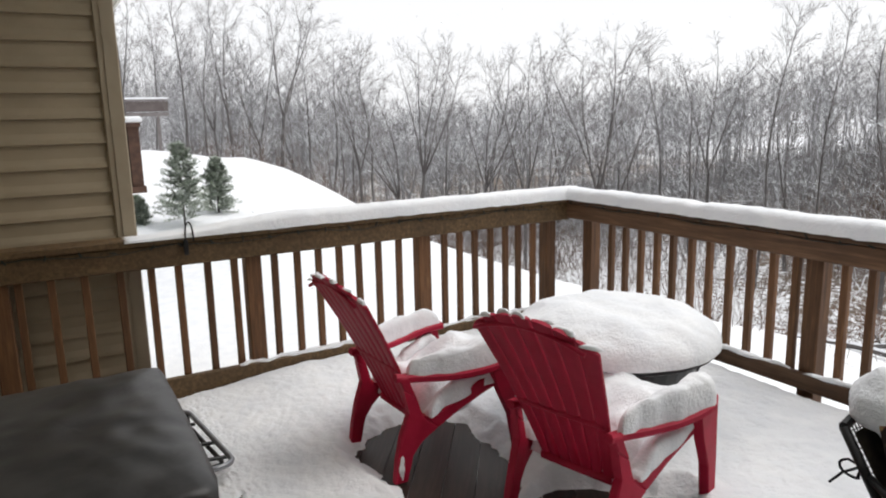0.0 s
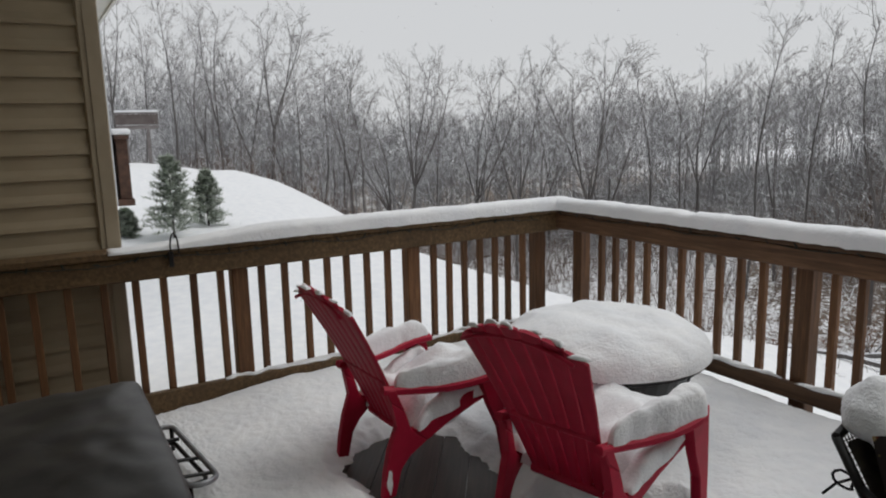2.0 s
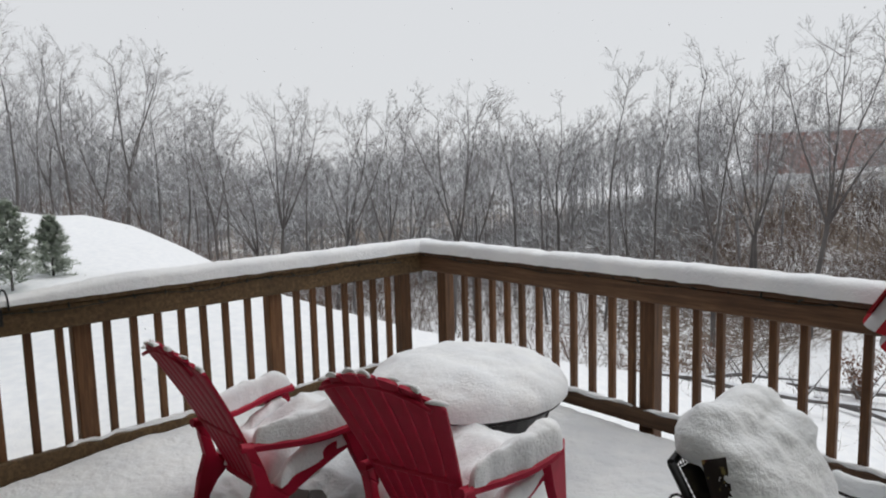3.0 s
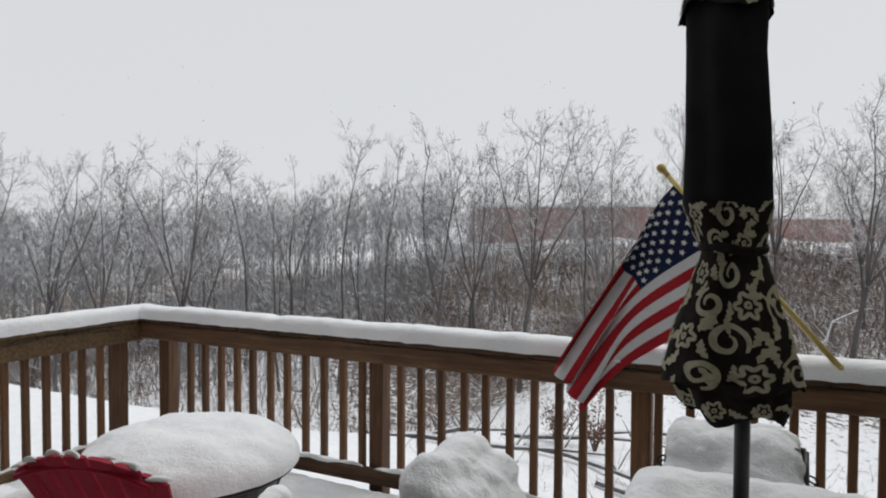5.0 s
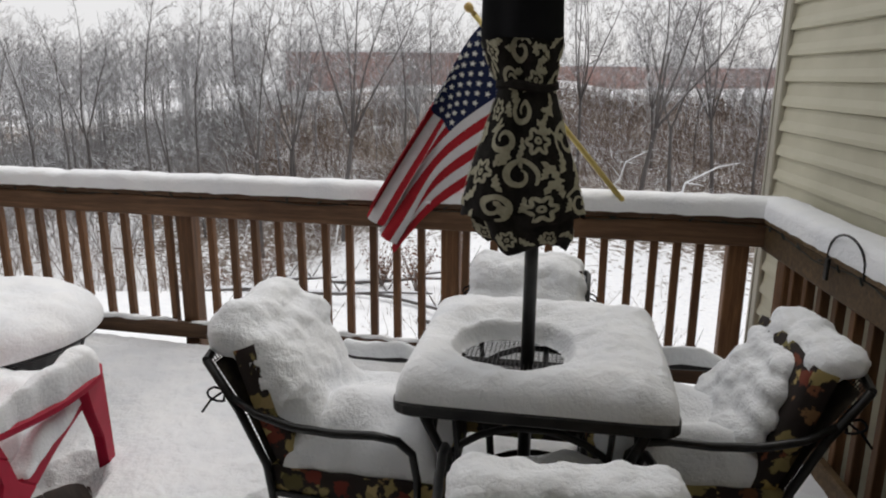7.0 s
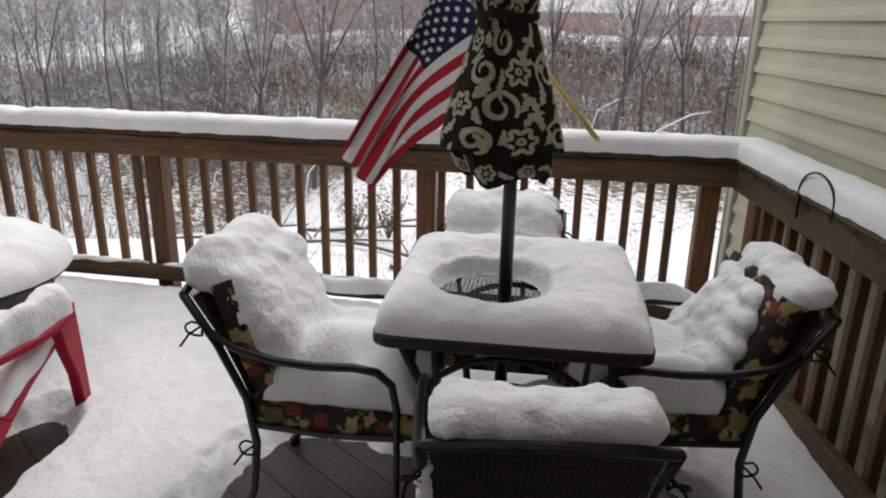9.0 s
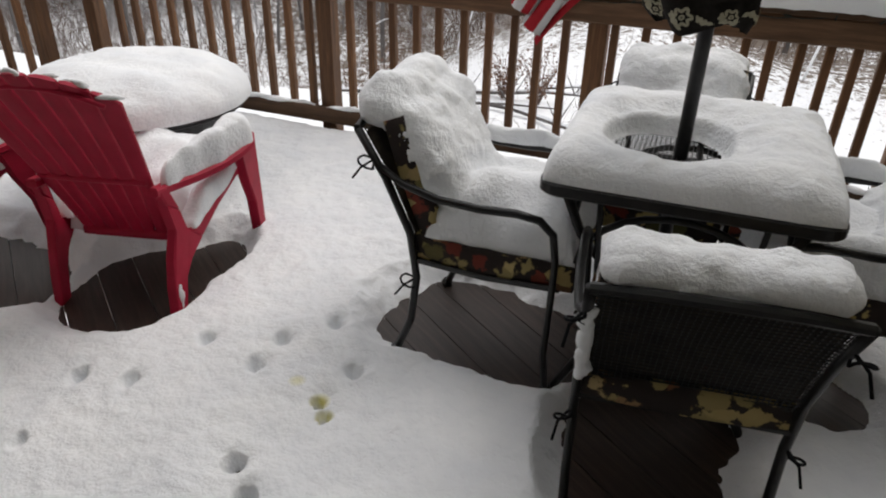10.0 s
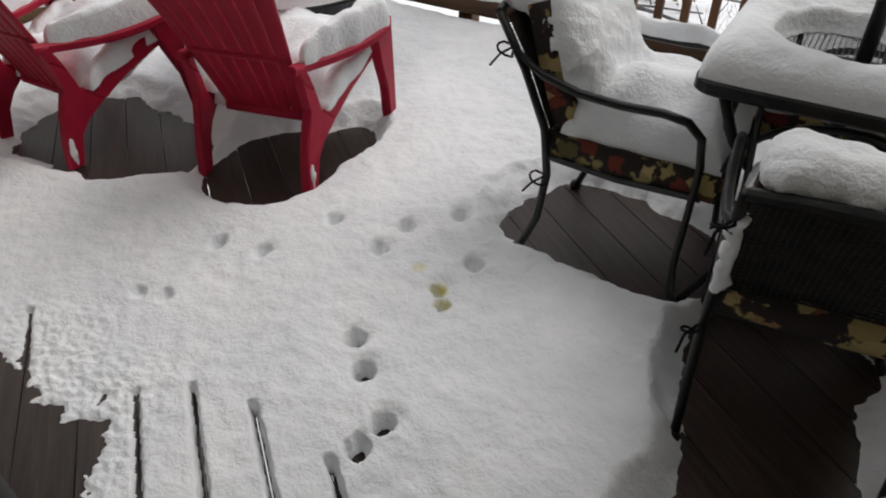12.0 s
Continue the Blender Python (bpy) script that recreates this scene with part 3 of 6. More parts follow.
# left rail: its x runs from the house (y = -1.34) to the corner
ly = lambda y: y + 1.40
left_bal = [ly(v) for v in (-1.27, -1.122, -0.974, -0.811, -0.66, -0.526, -0.37, -0.225, -0.004, 0.133, 0.269, 0.396, 0.53, 0.661, 0.797, 1.136, 1.257, 1.38, 1.503, 1.625, 1.742, 1.866)]
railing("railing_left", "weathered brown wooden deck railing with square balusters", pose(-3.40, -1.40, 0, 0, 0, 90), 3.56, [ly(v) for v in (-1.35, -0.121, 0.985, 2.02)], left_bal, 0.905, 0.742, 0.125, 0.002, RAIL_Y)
fx = lambda x: x + 3.40
front_bal = [fx(-2.16 + 0.1335 * i) for i in range(-6, 5)] + [fx(-1.372 + 0.1275 * i) for i in range(10)] + [fx(v) for v in (-0.005, 0.135, 0.27, 0.40, 0.55, 0.66, 0.775, 0.88, 0.985, 1.09)]
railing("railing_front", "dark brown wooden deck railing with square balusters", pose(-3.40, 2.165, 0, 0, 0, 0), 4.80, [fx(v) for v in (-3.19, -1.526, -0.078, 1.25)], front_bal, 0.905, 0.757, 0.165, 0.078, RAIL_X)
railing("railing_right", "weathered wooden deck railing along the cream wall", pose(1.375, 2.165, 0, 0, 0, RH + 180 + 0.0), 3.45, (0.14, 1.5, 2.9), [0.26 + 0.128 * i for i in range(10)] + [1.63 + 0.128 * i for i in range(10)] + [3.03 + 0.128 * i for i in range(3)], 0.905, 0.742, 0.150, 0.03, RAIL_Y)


def rail_snow(name, label, m, length, start, thick, notch=None, seed=0.0):
    """Rounded snow along a cap rail, from start to its length."""
    s, n, k = Shape(), int((length - start) / 0.035), 11
    for i in range(n + 1):
        x = start + (length - start) * i / n
        fade = smooth01((x - start) / 1.0) if start > 0.1 else 1.0
        p = (x, 0, seed)
        t = thick * fade * (1 + 0.09 * lump(p, 3, seed) + 0.05 * lump(p, 11, seed)) + 0.001
        if notch and abs(x - notch) < 0.05:
            t *= 0.86
        for j in range(k):
            a = math.pi * j / (k - 1)
            c = math.cos(a)
            y = 0.022 - 0.084 * (abs(c) ** 0.55) * (1 if c > 0 else -1) * (1 + 0.06 * lump((x, j * 0.4, seed), 8))
            z = 0.904 + t * (math.sin(a) ** 0.55 if 0 < j < k - 1 else 0.0) - (0.012 if j == 0 else 0.0) + 0.006 * fade * lump((x, y, seed), 24)
            s.v.append((x, y, z))
    s.f = [(i * k + j, (i + 1) * k + j, (i + 1) * k + j + 1, i * k + j + 1) for i in range(n) for j in range(k - 1)]
    s.f += [tuple(range(k)), tuple(n * k + j for j in reversed(range(k)))]
    return single(name, s, SNOW, label, "snow", smooth=True, m=m)


rail_snow("rail_snow", "rounded ridge of fresh snow on the side rail", pose(-3.40, -1.40, 0, 0, 0, 90), 3.64, 0.62, 0.072, seed=1.0)
rail_snow("rail_snow", "rounded ridge of fresh snow on the front rail", pose(-3.40, 2.165, 0, 0, 0, 0), 4.84, 0.0, 0.070, notch=1.17, seed=2.0)
rail_snow("rail_snow", "rounded ridge of fresh snow on the wall side rail", pose(1.375, 2.165, 0, 0, 0, RH + 180), 3.1, 0.0, 0.072, seed=3.0)


def foot_snow(m, spans, z, seed):
    """Thin clumps of snow on a bottom rail, each between two balusters or more."""
    for a, b in spans:
        pillow("rail_clump", lambda u, v: (a + (b - a) * (u + 1) / 2, -0.020 + 0.020 * v, z), max(6, int((b - a) / 0.03)), 5, 0.012,
               "thin crust of snow on the bottom rail", m=m, rough=0.012, wobble=0.9, seed=seed + a)


foot_snow(pose(-3.40, -1.40, 0, 0, 0, 90), ((1.16, 2.26), (2.28, 3.48)), 0.1265, 4.0)
foot_snow(pose(-3.40, 2.165, 0, 0, 0, 0), ((0.9, 1.8), (1.9, 3.2), (3.3, 4.6)), 0.1665, 5.0)


def string_lights(label, m, length, z, seed):
    """A thin wire looped along a rail's inside, with small dark bulbs."""
    r = random.Random(seed)
    t = thing("string_lights", label, "string lights", m)
    pts = [(x, -0.043 - 0.004 * r.random(), z + 0.012 * math.sin(x * 9) + 0.006 * r.random()) for x in np.linspace(0.02, length, int(length / 0.05))]
    wire = part("wire", Shape().tube(pts, 0.0025, 5), WIRE, t)
    bulb = Shape().tube([(0, 0, 0), (0, -0.004, 0.012), (0, -0.005, 0.024), (0, -0.005, 0.036)], [0.004, 0.005, 0.004, 0.001], 6).mesh("bulb", WIRE)
    for x in np.arange(0.1, length, 0.16):
        b = part("bulb", bulb, WIRE, wire)
        b.location = (float(x), -0.046, z)
        b.rotation_euler = (r.uniform(-0.3, 0.3), r.uniform(-1.4, 1.4), 0)
    return t


string_lights("dark wired fairy lights clipped along the side rail", pose(-3.40, -1.40, 0, 0, 0, 90), 3.35, 0.845, 3)
string_lights("dark wired fairy lights clipped along the front rail", pose(-3.40, 2.165, 0, 0, 0, 0), 4.7, 0.862, 4)
string_lights("dark wired fairy lights clipped along the wall side rail", pose(1.375, 2.165, 0, 0, 0, RH + 180), 3.2, 0.845, 5)


def rail_hook(label, m, rad, high):
    """A bent iron plant hook that grips the rail and arches over its cap."""
    t = thing("rail_hook", label, "plant hook", m)
    arch = [(0, -0.06, 0.84), (0, -0.062, 0.90)] + [(rad - rad * math.cos(a), -0.062, 0.90 + high * math.sin(a)) for a in np.linspace(0.2, math.pi, 12)] + [(2 * rad, -0.062, 0.87)]
    part("arch", Shape().tube(arch, 0.0045, 7), IRON, t)
    part("clamp", Shape().box(-0.012, -0.066, 0.80, 0.012, -0.054, 0.88, edge=0.003), IRON, t)
    return t


rail_hook("black iron plant hook clipped on the side rail", pose(-3.40, -0.485, 0, 0, 0, 90), 0.020, 0.075)
rail_hook("thin black wire hook over the snowy rail", pose(1.375, 2.165, 0, 0, 0, RH + 180) @ pose(0.68, 0, 0), 0.125, 0.085)


# ---- red plastic garden chairs ----
def slanted(x0, x1, thick, prof):
    """A bar of width x0..x1 swept along a profile of (y, z) points."""
    s = Shape()
    for i, (y, z) in enumerate(prof):
        a, b = prof[max(0, i - 1)], prof[min(len(prof) - 1, i + 1)]
        d = Vector((b[0] - a[0], b[1] - a[1])).normalized()
        n = Vector((-d.y, d.x)) * thick / 2
        w0, w1 = (x0(i / (len(prof) - 1)), x1(i / (len(prof) - 1))) if callable(x0) else (x0, x1)
        s.v += [(w0, y + n.x, z + n.y), (w1, y + n.x, z + n.y), (w1, y - n.x, z - n.y), (w0, y - n.x, z - n.y)]
    for i in range(len(prof) - 1):
        for j in range(4):
            s.f.append((4 * i + j, 4 * i + (j + 1) % 4, 4 * i + 4 + (j + 1) % 4, 4 * i + 4 + j))
    s.f += [(3, 2, 1, 0), tuple(4 * (len(prof) - 1) + j for j in range(4))]
    return s


def back_line(t):
    """The chair back's line of lean, from its foot (0) to its crown (1), as (y, z)."""
    return 0.150 - 0.345 * t + 0.024 * math.sin(t * 3.0), 0.212 + 0.664 * t


def arm_plan(u, v, s_):
    """An armrest's plan: u from the back to the front, v across it from inside to outside."""
    inner = 0.196 + 0.060 * smooth01(u * 1.3)
    outer = 0.214 + 0.142 * smooth01(u * 1.15) - 0.030 * max(0.0, u - 0.86) / 0.14
    return s_ * (inner + (outer - inner) * v), 0.005 + 0.530 * u - 0.02 * max(0.0, u - 0.8) * (2 * v - 1) ** 2, 0.462 - 0.022 * math.sin(math.pi * min(1.0, u * 1.25)) + 0.012 * u


def plate(pts, thick, x_of):
    """A flat upright web: an outline of (y, z) at lateral place x_of(y, z), with rounded rims."""
    q = Shape()
    n = len(pts)
    for side in (-1, 1):
        cy, cz = sum(p[0] for p in pts) / n, sum(p[1] for p in pts) / n
        for inset in (0.0, 0.006):
            for y, z in pts:
                d = Vector((cy - y, cz - z)).normalized() * inset
                q.v.append((x_of(y, z) + side * (thick / 2 - (0.005 if inset == 0.0 else 0.0)), y + d.x, z + d.y))
    for i in range(n):
        j = (i + 1) % n
        q.f += [(i, j, n + j, n + i), (2 * n + j, 2 * n + i, 3 * n + i, 3 * n + j), (j, i, 2 * n + i, 2 * n + j)]
    q.f += [tuple(n + i for i in range(n)), tuple(3 * n + i for i in reversed(range(n)))]
    return q


def adirondack(m, label):
    """Facing +y from between its back feet."""
    c = thing("garden_chair", label, "chair", m, group="red garden chairs")
    n = 7
    for i in range(n):
        k = (i - (n - 1) / 2) / ((n - 1) / 2)
        reach = 1.0 - 0.098 * k * k
        s = Shape()
        steps, across = 12, 6
        def spot(a, b, back):
            t, w = a / steps * reach, 2 * b / across - 1
            half = 0.0185 + 0.0155 * t
            x = k * (0.128 + 0.100 * t) + w * half
            # the crown follows one arc over all slats, and each tip is a little domed
            tt = t + (a / steps) ** 6 * (0.098 * (k * k - (x / (0.128 + 0.100 * t)) ** 2) - 0.006 * w * w)
            y, z = back_line(tt)
            hollow = 0.012 * (x / 0.264) ** 2 * (0.4 + 0.6 * t)
            rim = 0.005 * (abs(w) ** 4)
            return x, y + hollow - back * (0.016 - rim) + (1 - back) * rim * -0.6, z - back * 0.004
        for back in (0, 1):
            s.v += [spot(a, b, back) for a in range(steps + 1) for b in range(across + 1)]
        w_, tot = across + 1, (steps + 1) * (across + 1)
        for a in range(steps):
            for b in range(across):
                q = (a * w_ + b, a * w_ + b + 1, (a + 1) * w_ + b + 1, (a + 1) * w_ + b)
                s.f += [q[::-1], tuple(tot + e for e in q)]
            s.f += [(a * w_, (a + 1) * w_, tot + (a + 1) * w_, tot + a * w_), ((a + 1) * w_ + across, a * w_ + across, tot + a * w_ + across, tot + (a + 1) * w_ + across)]
        for b in range(across):
            s.f += [(b + 1, b, tot + b, tot + b + 1), (steps * w_ + b, steps * w_ + b + 1, tot + steps * w_ + b + 1, tot + steps * w_ + b)]
        part("back_slat", s, RED, c, smooth=False)
    # ribs across the back of the slats
    for t, half, rad in ((0.93, 0.222, 0.006), (0.40, 0.176, 0.010), (0.03, 0.150, 0.016)):
        y, z = back_line(t)
        pts = [(half * q, y - 0.014 + 0.012 * (half * q / 0.264) ** 2 * (0.4 + 0.6 * t), z - (0.045 * q * q if t > 0.9 else 0.0)) for q in np.linspace(-1, 1, 13)]
        part("back_brace", Shape().tube(pts, rad, 6, flat=1.3), RED, c, smooth=True)
    # seat slats running down to the back
    for i in range(6):
        y = 0.165 + i * 0.068
        z = 0.205 + 0.125 * (i / 5) ** 0.8
        part("seat_slat", Shape().box(-0.225, y, z, 0.225, y + 0.060, z + 0.018, edge=0.005), RED, c)
    for s_ in (-1, 1):
        # the rail and back leg are one forked web: down from the front leg, and down from the back
        lat = lambda y, z, s_=s_: s_ * (0.208 + 0.085 * min(1.0, max(0.0, y / 0.5)) + 0.012 * (0.3 - z))
        rail = [(0.50, 0.375), (0.40, 0.335), (0.28, 0.275), (0.175, 0.215), (0.105, 0.165), (0.060, 0.110), (0.030, 0.0), (-0.022, 0.0), (-0.010, 0.10), (0.012, 0.20), (0.050, 0.30), (0.030, 0.40), (0.010, 0.455), (0.048, 0.455), (0.085, 0.36), (0.110, 0.275), (0.150, 0.262), (0.22, 0.300), (0.32, 0.362), (0.47, 0.432)]
        web = Shape()
        cut = [(rail[0:4] + rail[15:20]), (rail[3:12] + rail[14:16]), rail[11:15]]
        for ring in cut:
            piece = plate(ring, 0.034, lat)
            off = len(web.v)
            web.v += piece.v
            web.f += [tuple(off + e for e in f) for f in piece.f]
        part("side_rail", web, RED, c)
        front = [(0.400, 0.440), (0.528, 0.448), (0.566, 0.25), (0.600, 0.0), (0.552, 0.0), (0.505, 0.20), (0.440, 0.33)]
        part("front_leg", plate(front, 0.040, lambda y, z, s_=s_: s_ * (0.318 - 0.05 * (0.45 - z))), RED, c)
        arm = Shape().sheet(lambda u, v: arm_plan(u, v, s_), 18, 6)
        arm.sheet(lambda u, v: (arm_plan(u, v, s_)[0], arm_plan(u, v, s_)[1], arm_plan(u, v, s_)[2] - 0.016), 18, 6)
        rim = [arm_plan(u, 1.0, s_) for u in np.linspace(0, 1, 15)] + [arm_plan(1.0, v, s_) for v in (0.75, 0.5, 0.25)] + [arm_plan(u, 0.0, s_) for u in np.linspace(1, 0, 12)]
        arm.tube([(x, y, z - 0.011) for x, y, z in rim], 0.0115, 6, closed=True, flat=1.5, up=(0, 0, 1))
        part("armrest", arm, RED, c, smooth=False)
    return c


def chair_snow(m, seed):
    """Snow heaped on one red chair: seat, both arms, the slat tops and the low rails."""
    pillow("chair_snow", lambda u, v: (0.215 * u, 0.36 + 0.225 * v, 0.26 + 0.085 * v + 0.07 * max(0, -v - 0.3)), 26, 26, 0.165, "deep snow heaped on the seat of a red chair", m=m, seed=seed, wobble=0.3, rough=0.016)
    for s_ in (-1, 1):
        def along_arm(u, v, s_=s_):
            x, y, z = arm_plan(0.10 + 0.44 * (v + 1), 0.5 + 0.52 * u, s_)
            return x, y, z + 0.001
        pillow("arm_snow", along_arm, 14, 36, 0.092, "thick snow along the arm of a red chair", m=m, seed=seed + s_, power=5.0, edge=0.36, wobble=0.28, rough=0.016)
    for i in range(7):
        k = (i - 3) / 3
        y, z = back_line(1.0 - 0.098 * k * k)
        pillow("slat_snow", lambda u, v: (k * 0.228 + 0.029 * u, y - 0.005 + 0.012 * k * k + 0.009 * v, z - 0.006 - 0.14 * k * 0.029 * u), 8, 6, 0.012, "small cap of snow on a red chair slat", m=m, seed=seed + i, power=3, rough=0.008, wobble=0.5)
    for s_ in (-1, 1):
        pillow("side_snow", lambda u, v: (s_ * (0.222 + 0.055 * (v + 1) / 2 + 0.036 * u), 0.315 + 0.185 * v, 0.335 + 0.066 * v), 10, 22, 0.055, "snow clinging to a red chair's side rail", m=m, seed=seed + 7 * s_, power=4, wobble=0.45, rough=0.016)
        r = random.Random(seed + s_)
        heap("leg_snow", "crust of snow on a red chair's leg", m, [(s_ * 0.222, 0.004 + 0.012 * r.random(), 0.015 + 0.012 * i, 0.012 + 0.006 * r.random(), 1.0) for i in range(9)], int(seed) + 3, 2)


CHAIR_R, CHAIR_L = pose(-1.281, 0.331, 0, 0, 0, 15), pose(-2.145, 0.026, 0, 0, 0, 3)
adirondack(CHAIR_R, "red plastic slatted garden chair heaped with snow")
adirondack(CHAIR_L, "red plastic slatted garden chair beside the railing")
chair_snow(CHAIR_R, 1.7)
chair_snow(CHAIR_L, 6.1)

# ---- round fire pit table under a dome of snow ----
FX, FY, FR = -1.812, 1.105, 0.452
pit = thing("fire_pit", "round black metal fire pit table under snow", "fire pit", pose(FX, FY, 0))
part("rim", Shape().lathe([(0.0, 0.44), (FR - 0.02, 0.44), (FR, 0.45), (FR, 0.478), (FR - 0.01, 0.485), (0.0, 0.485)], 48), IRON, pit, smooth=False)
part("bowl", Shape().lathe([(FR - 0.06, 0.44), (0.36, 0.33), (0.26, 0.25), (0.0, 0.23)], 40), IRON, pit)
for a in range(4):
    t = radians(45 + 90 * a)
    c_, s_ = math.cos(t), math.sin(t)
    part("leg", Shape().tube([(0.40 * c_, 0.40 * s_, 0.44), (0.33 * c_, 0.33 * s_, 0.25), (0.40 * c_, 0.40 * s_, 0.0)], 0.018, 8), IRON, pit)
part("ring", Shape().tube([(0.34 * math.cos(a), 0.34 * math.sin(a), 0.2) for a in np.linspace(0, 2 * math.pi, 28)[:-1]], 0.01, 6, closed=True), IRON, pit)
pillow("fire_pit_snow", lambda u, v: (FX + (FR + 0.018) * u, FY + (FR + 0.018) * v, 0.474), 52, 52, 0.150, "smooth dome of deep snow on the fire pit", power=3.6, edge=0.46, round_plan=True, rough=0.010, seed=8.0, wobble=0.10)


# ---- iron patio chairs with floral cushions ----
def cushion(x0, y0, z0, x1, y1, z1, seed, puff=0.014):
    """A soft box, swollen in the middle and pinched at its edges."""
    s = Shape()
    def at(u, v, w):
        x, y, z = x0 + (x1 - x0) * u, y0 + (y1 - y0) * v, z0 + (z1 - z0) * w
        b = math.sin(math.pi * u) * math.sin(math.pi * v) + 0.15 * lump((x, y, z), 14, seed)
        return x + (u - 0.5) * 0.02 * math.sin(math.pi * v), y + (v - 0.5) * 0.02 * math.sin(math.pi * u), z + (w - 0.5) * 2 * puff * b
    n = 10
    s.sheet(lambda u, v: at(u, v, 1), n, n)
    s.sheet(lambda u, v: at(v, u, 0), n, n)
    for k in range(2):
        s.sheet(lambda u, w: at(u if k else 1 - u, 1.0 - k, w), n, 2)
        s.sheet(lambda u, w: at(k * 1.0, u if not k else 1 - u, w) if False else at(float(k), 1 - u if k == 0 else u, w), n, 2)
    return s.weld()


def patio_chair(m, label):
    """Facing +y from between its back feet."""
    c = thing("patio_chair", label, "chair", m, group="patio chairs round the table")
    for s_ in (-1, 1):
        # back upright runs from the foot, forward at the seat, then leans back to the top
        up = [(0.215 * s_, -0.03, 0.0), (0.222 * s_, 0.025, 0.14), (0.225 * s_, 0.045, 0.30), (0.226 * s_, 0.025, 0.44), (0.228 * s_, -0.048, 0.60), (0.226 * s_, -0.134, 0.735)]
        upright = part("back_upright", Shape().tube(up, 0.012, 8), IRON, c, smooth=True)
        arm = [(0.228 * s_, -0.064, 0.635), (0.242 * s_, 0.010, 0.600), (0.25 * s_, 0.12, 0.578), (0.254 * s_, 0.24, 0.576), (0.253 * s_, 0.345, 0.583), (0.250 * s_, 0.405, 0.574), (0.245 * s_, 0.443, 0.538), (0.240 * s_, 0.455, 0.46), (0.230 * s_, 0.452, 0.30), (0.226 * s_, 0.448, 0.14), (0.224 * s_, 0.465, 0.0)]
        front = part("arm_and_front_leg", Shape().tube(arm, [0.010, 0.011, 0.012, 0.012, 0.012, 0.0115, 0.011, 0.0105, 0.010, 0.010, 0.011], 8), IRON, c, smooth=True)
        part("seat_side", Shape().tube([(0.222 * s_, 0.04, 0.355), (0.226 * s_, 0.25, 0.35), (0.228 * s_, 0.452, 0.365)], 0.009, 7), IRON, c)
        for y, leg in ((-0.03, upright), (0.465, front)):
            part("foot", Shape().lathe([(0.0, 0.0), (0.019, 0.0), (0.021, 0.012), (0.013, 0.024), (0.0, 0.024)], 10, (0.22 * s_, y)), IRON, leg)
    part("top_bar", Shape().tube([(-0.226, -0.134, 0.735), (-0.12, -0.151, 0.750), (0, -0.155, 0.753), (0.12, -0.151, 0.750), (0.226, -0.134, 0.735)], 0.012, 8), IRON, c)
    part("front_bar", Shape().tube([(-0.228, 0.452, 0.365), (0, 0.462, 0.36), (0.228, 0.452, 0.365)], 0.010, 7), IRON, c)
    part("rear_bar", Shape().tube([(-0.224, 0.035, 0.355), (0.224, 0.035, 0.355)], 0.010, 7), IRON, c)
    # woven wire back and seat
    net = Shape()
    for i in range(35):
        x = -0.21 + 0.42 * i / 34
        net.tube([(x, 0.036, 0.40), (x, -0.003, 0.50), (x, -0.048, 0.60), (x, -0.132, 0.735)], 0.0016, 4)
    for i in range(28):
        t = i / 27
        y = np.interp(t, [0, 0.3, 0.6, 1], [0.036, -0.003, -0.048, -0.132])
        z = np.interp(t, [0, 0.3, 0.6, 1], [0.40, 0.50, 0.60, 0.735])
        net.tube([(-0.222, y - 0.002, z), (0.222, y - 0.002, z)], 0.0016, 4)
    part("back_mesh", net, IRON, c)
    lining = Shape().sheet(lambda u, v: (-0.213 + 0.426 * u, float(np.interp(v, [0, 0.3, 0.6, 1], [0.046, 0.007, -0.037, -0.116])), 0.41 + 0.315 * v), 4, 8)
    part("cushion_lining", lining, LINING, c)
    part("seat_plate", Shape().box(-0.215, 0.05, 0.348, 0.215, 0.47, 0.356), IRON, c)
    seat = cushion(-0.215, 0.03, 0.357, 0.215, 0.505, 0.435, 1.0)
    part("seat_cushion", seat, FLORAL, c, "dark cushion printed with gold flowers", smooth=True)
    back = cushion(-0.205, -0.005, 0.0, 0.205, 0.36, 0.06, 3.0)
    ob = part("back_cushion", back, FLORAL, c, "dark cushion printed with gold flowers", smooth=True)
    ob.matrix_local = pose(0, 0.086, 0.43, 110, 0, 0) @ pose(0, 0.0, -0.03)
    # cloth ties at the uprights
    for s_ in (-1, 1):
        for z, y in ((0.655, -0.082), (0.30, 0.045)):
            loop = [(0.23 * s_, y, z)] + [(s_ * (0.245 + 0.02 * math.cos(a)), y - 0.02 + 0.022 * math.sin(a), z - 0.012 - 0.018 * math.sin(a / 2)) for a in np.linspace(-2.5, 2.5, 9)] + [(0.23 * s_, y, z)]
            t = Shape().tube(loop, 0.0035, 5)
            t.tube([(0.23 * s_, y, z), (s_ * 0.255, y - 0.03, z - 0.02), (s_ * 0.262, y - 0.055, z - 0.055)], 0.0035, 5)
            part("cloth_tie", t, BLACK_CLOTH, c)
    return c


SET = {"A": (pose(-0.272, 0.725, 0, 0, 0, -90), "black iron armchair with snowy floral cushions", "side"),
       "N": (pose(0.562, 0.112, 0, 0, 0, 8), "black iron armchair with woven back and floral cushion", "near"),
       "D": (pose(1.13, 0.90, 0, 0, 0, 96), "black iron armchair half cleared of snow", "wall"),
       "F": (pose(0.365, 1.465, 0, 0, 0, 180), "black iron armchair buried in snow by the railing", "far")}
first = None
for key, (m, label, _) in SET.items():
    first = first or patio_chair(m, label)
    if first["label"] != label:
        tagged(copy_thing(first, m), label)


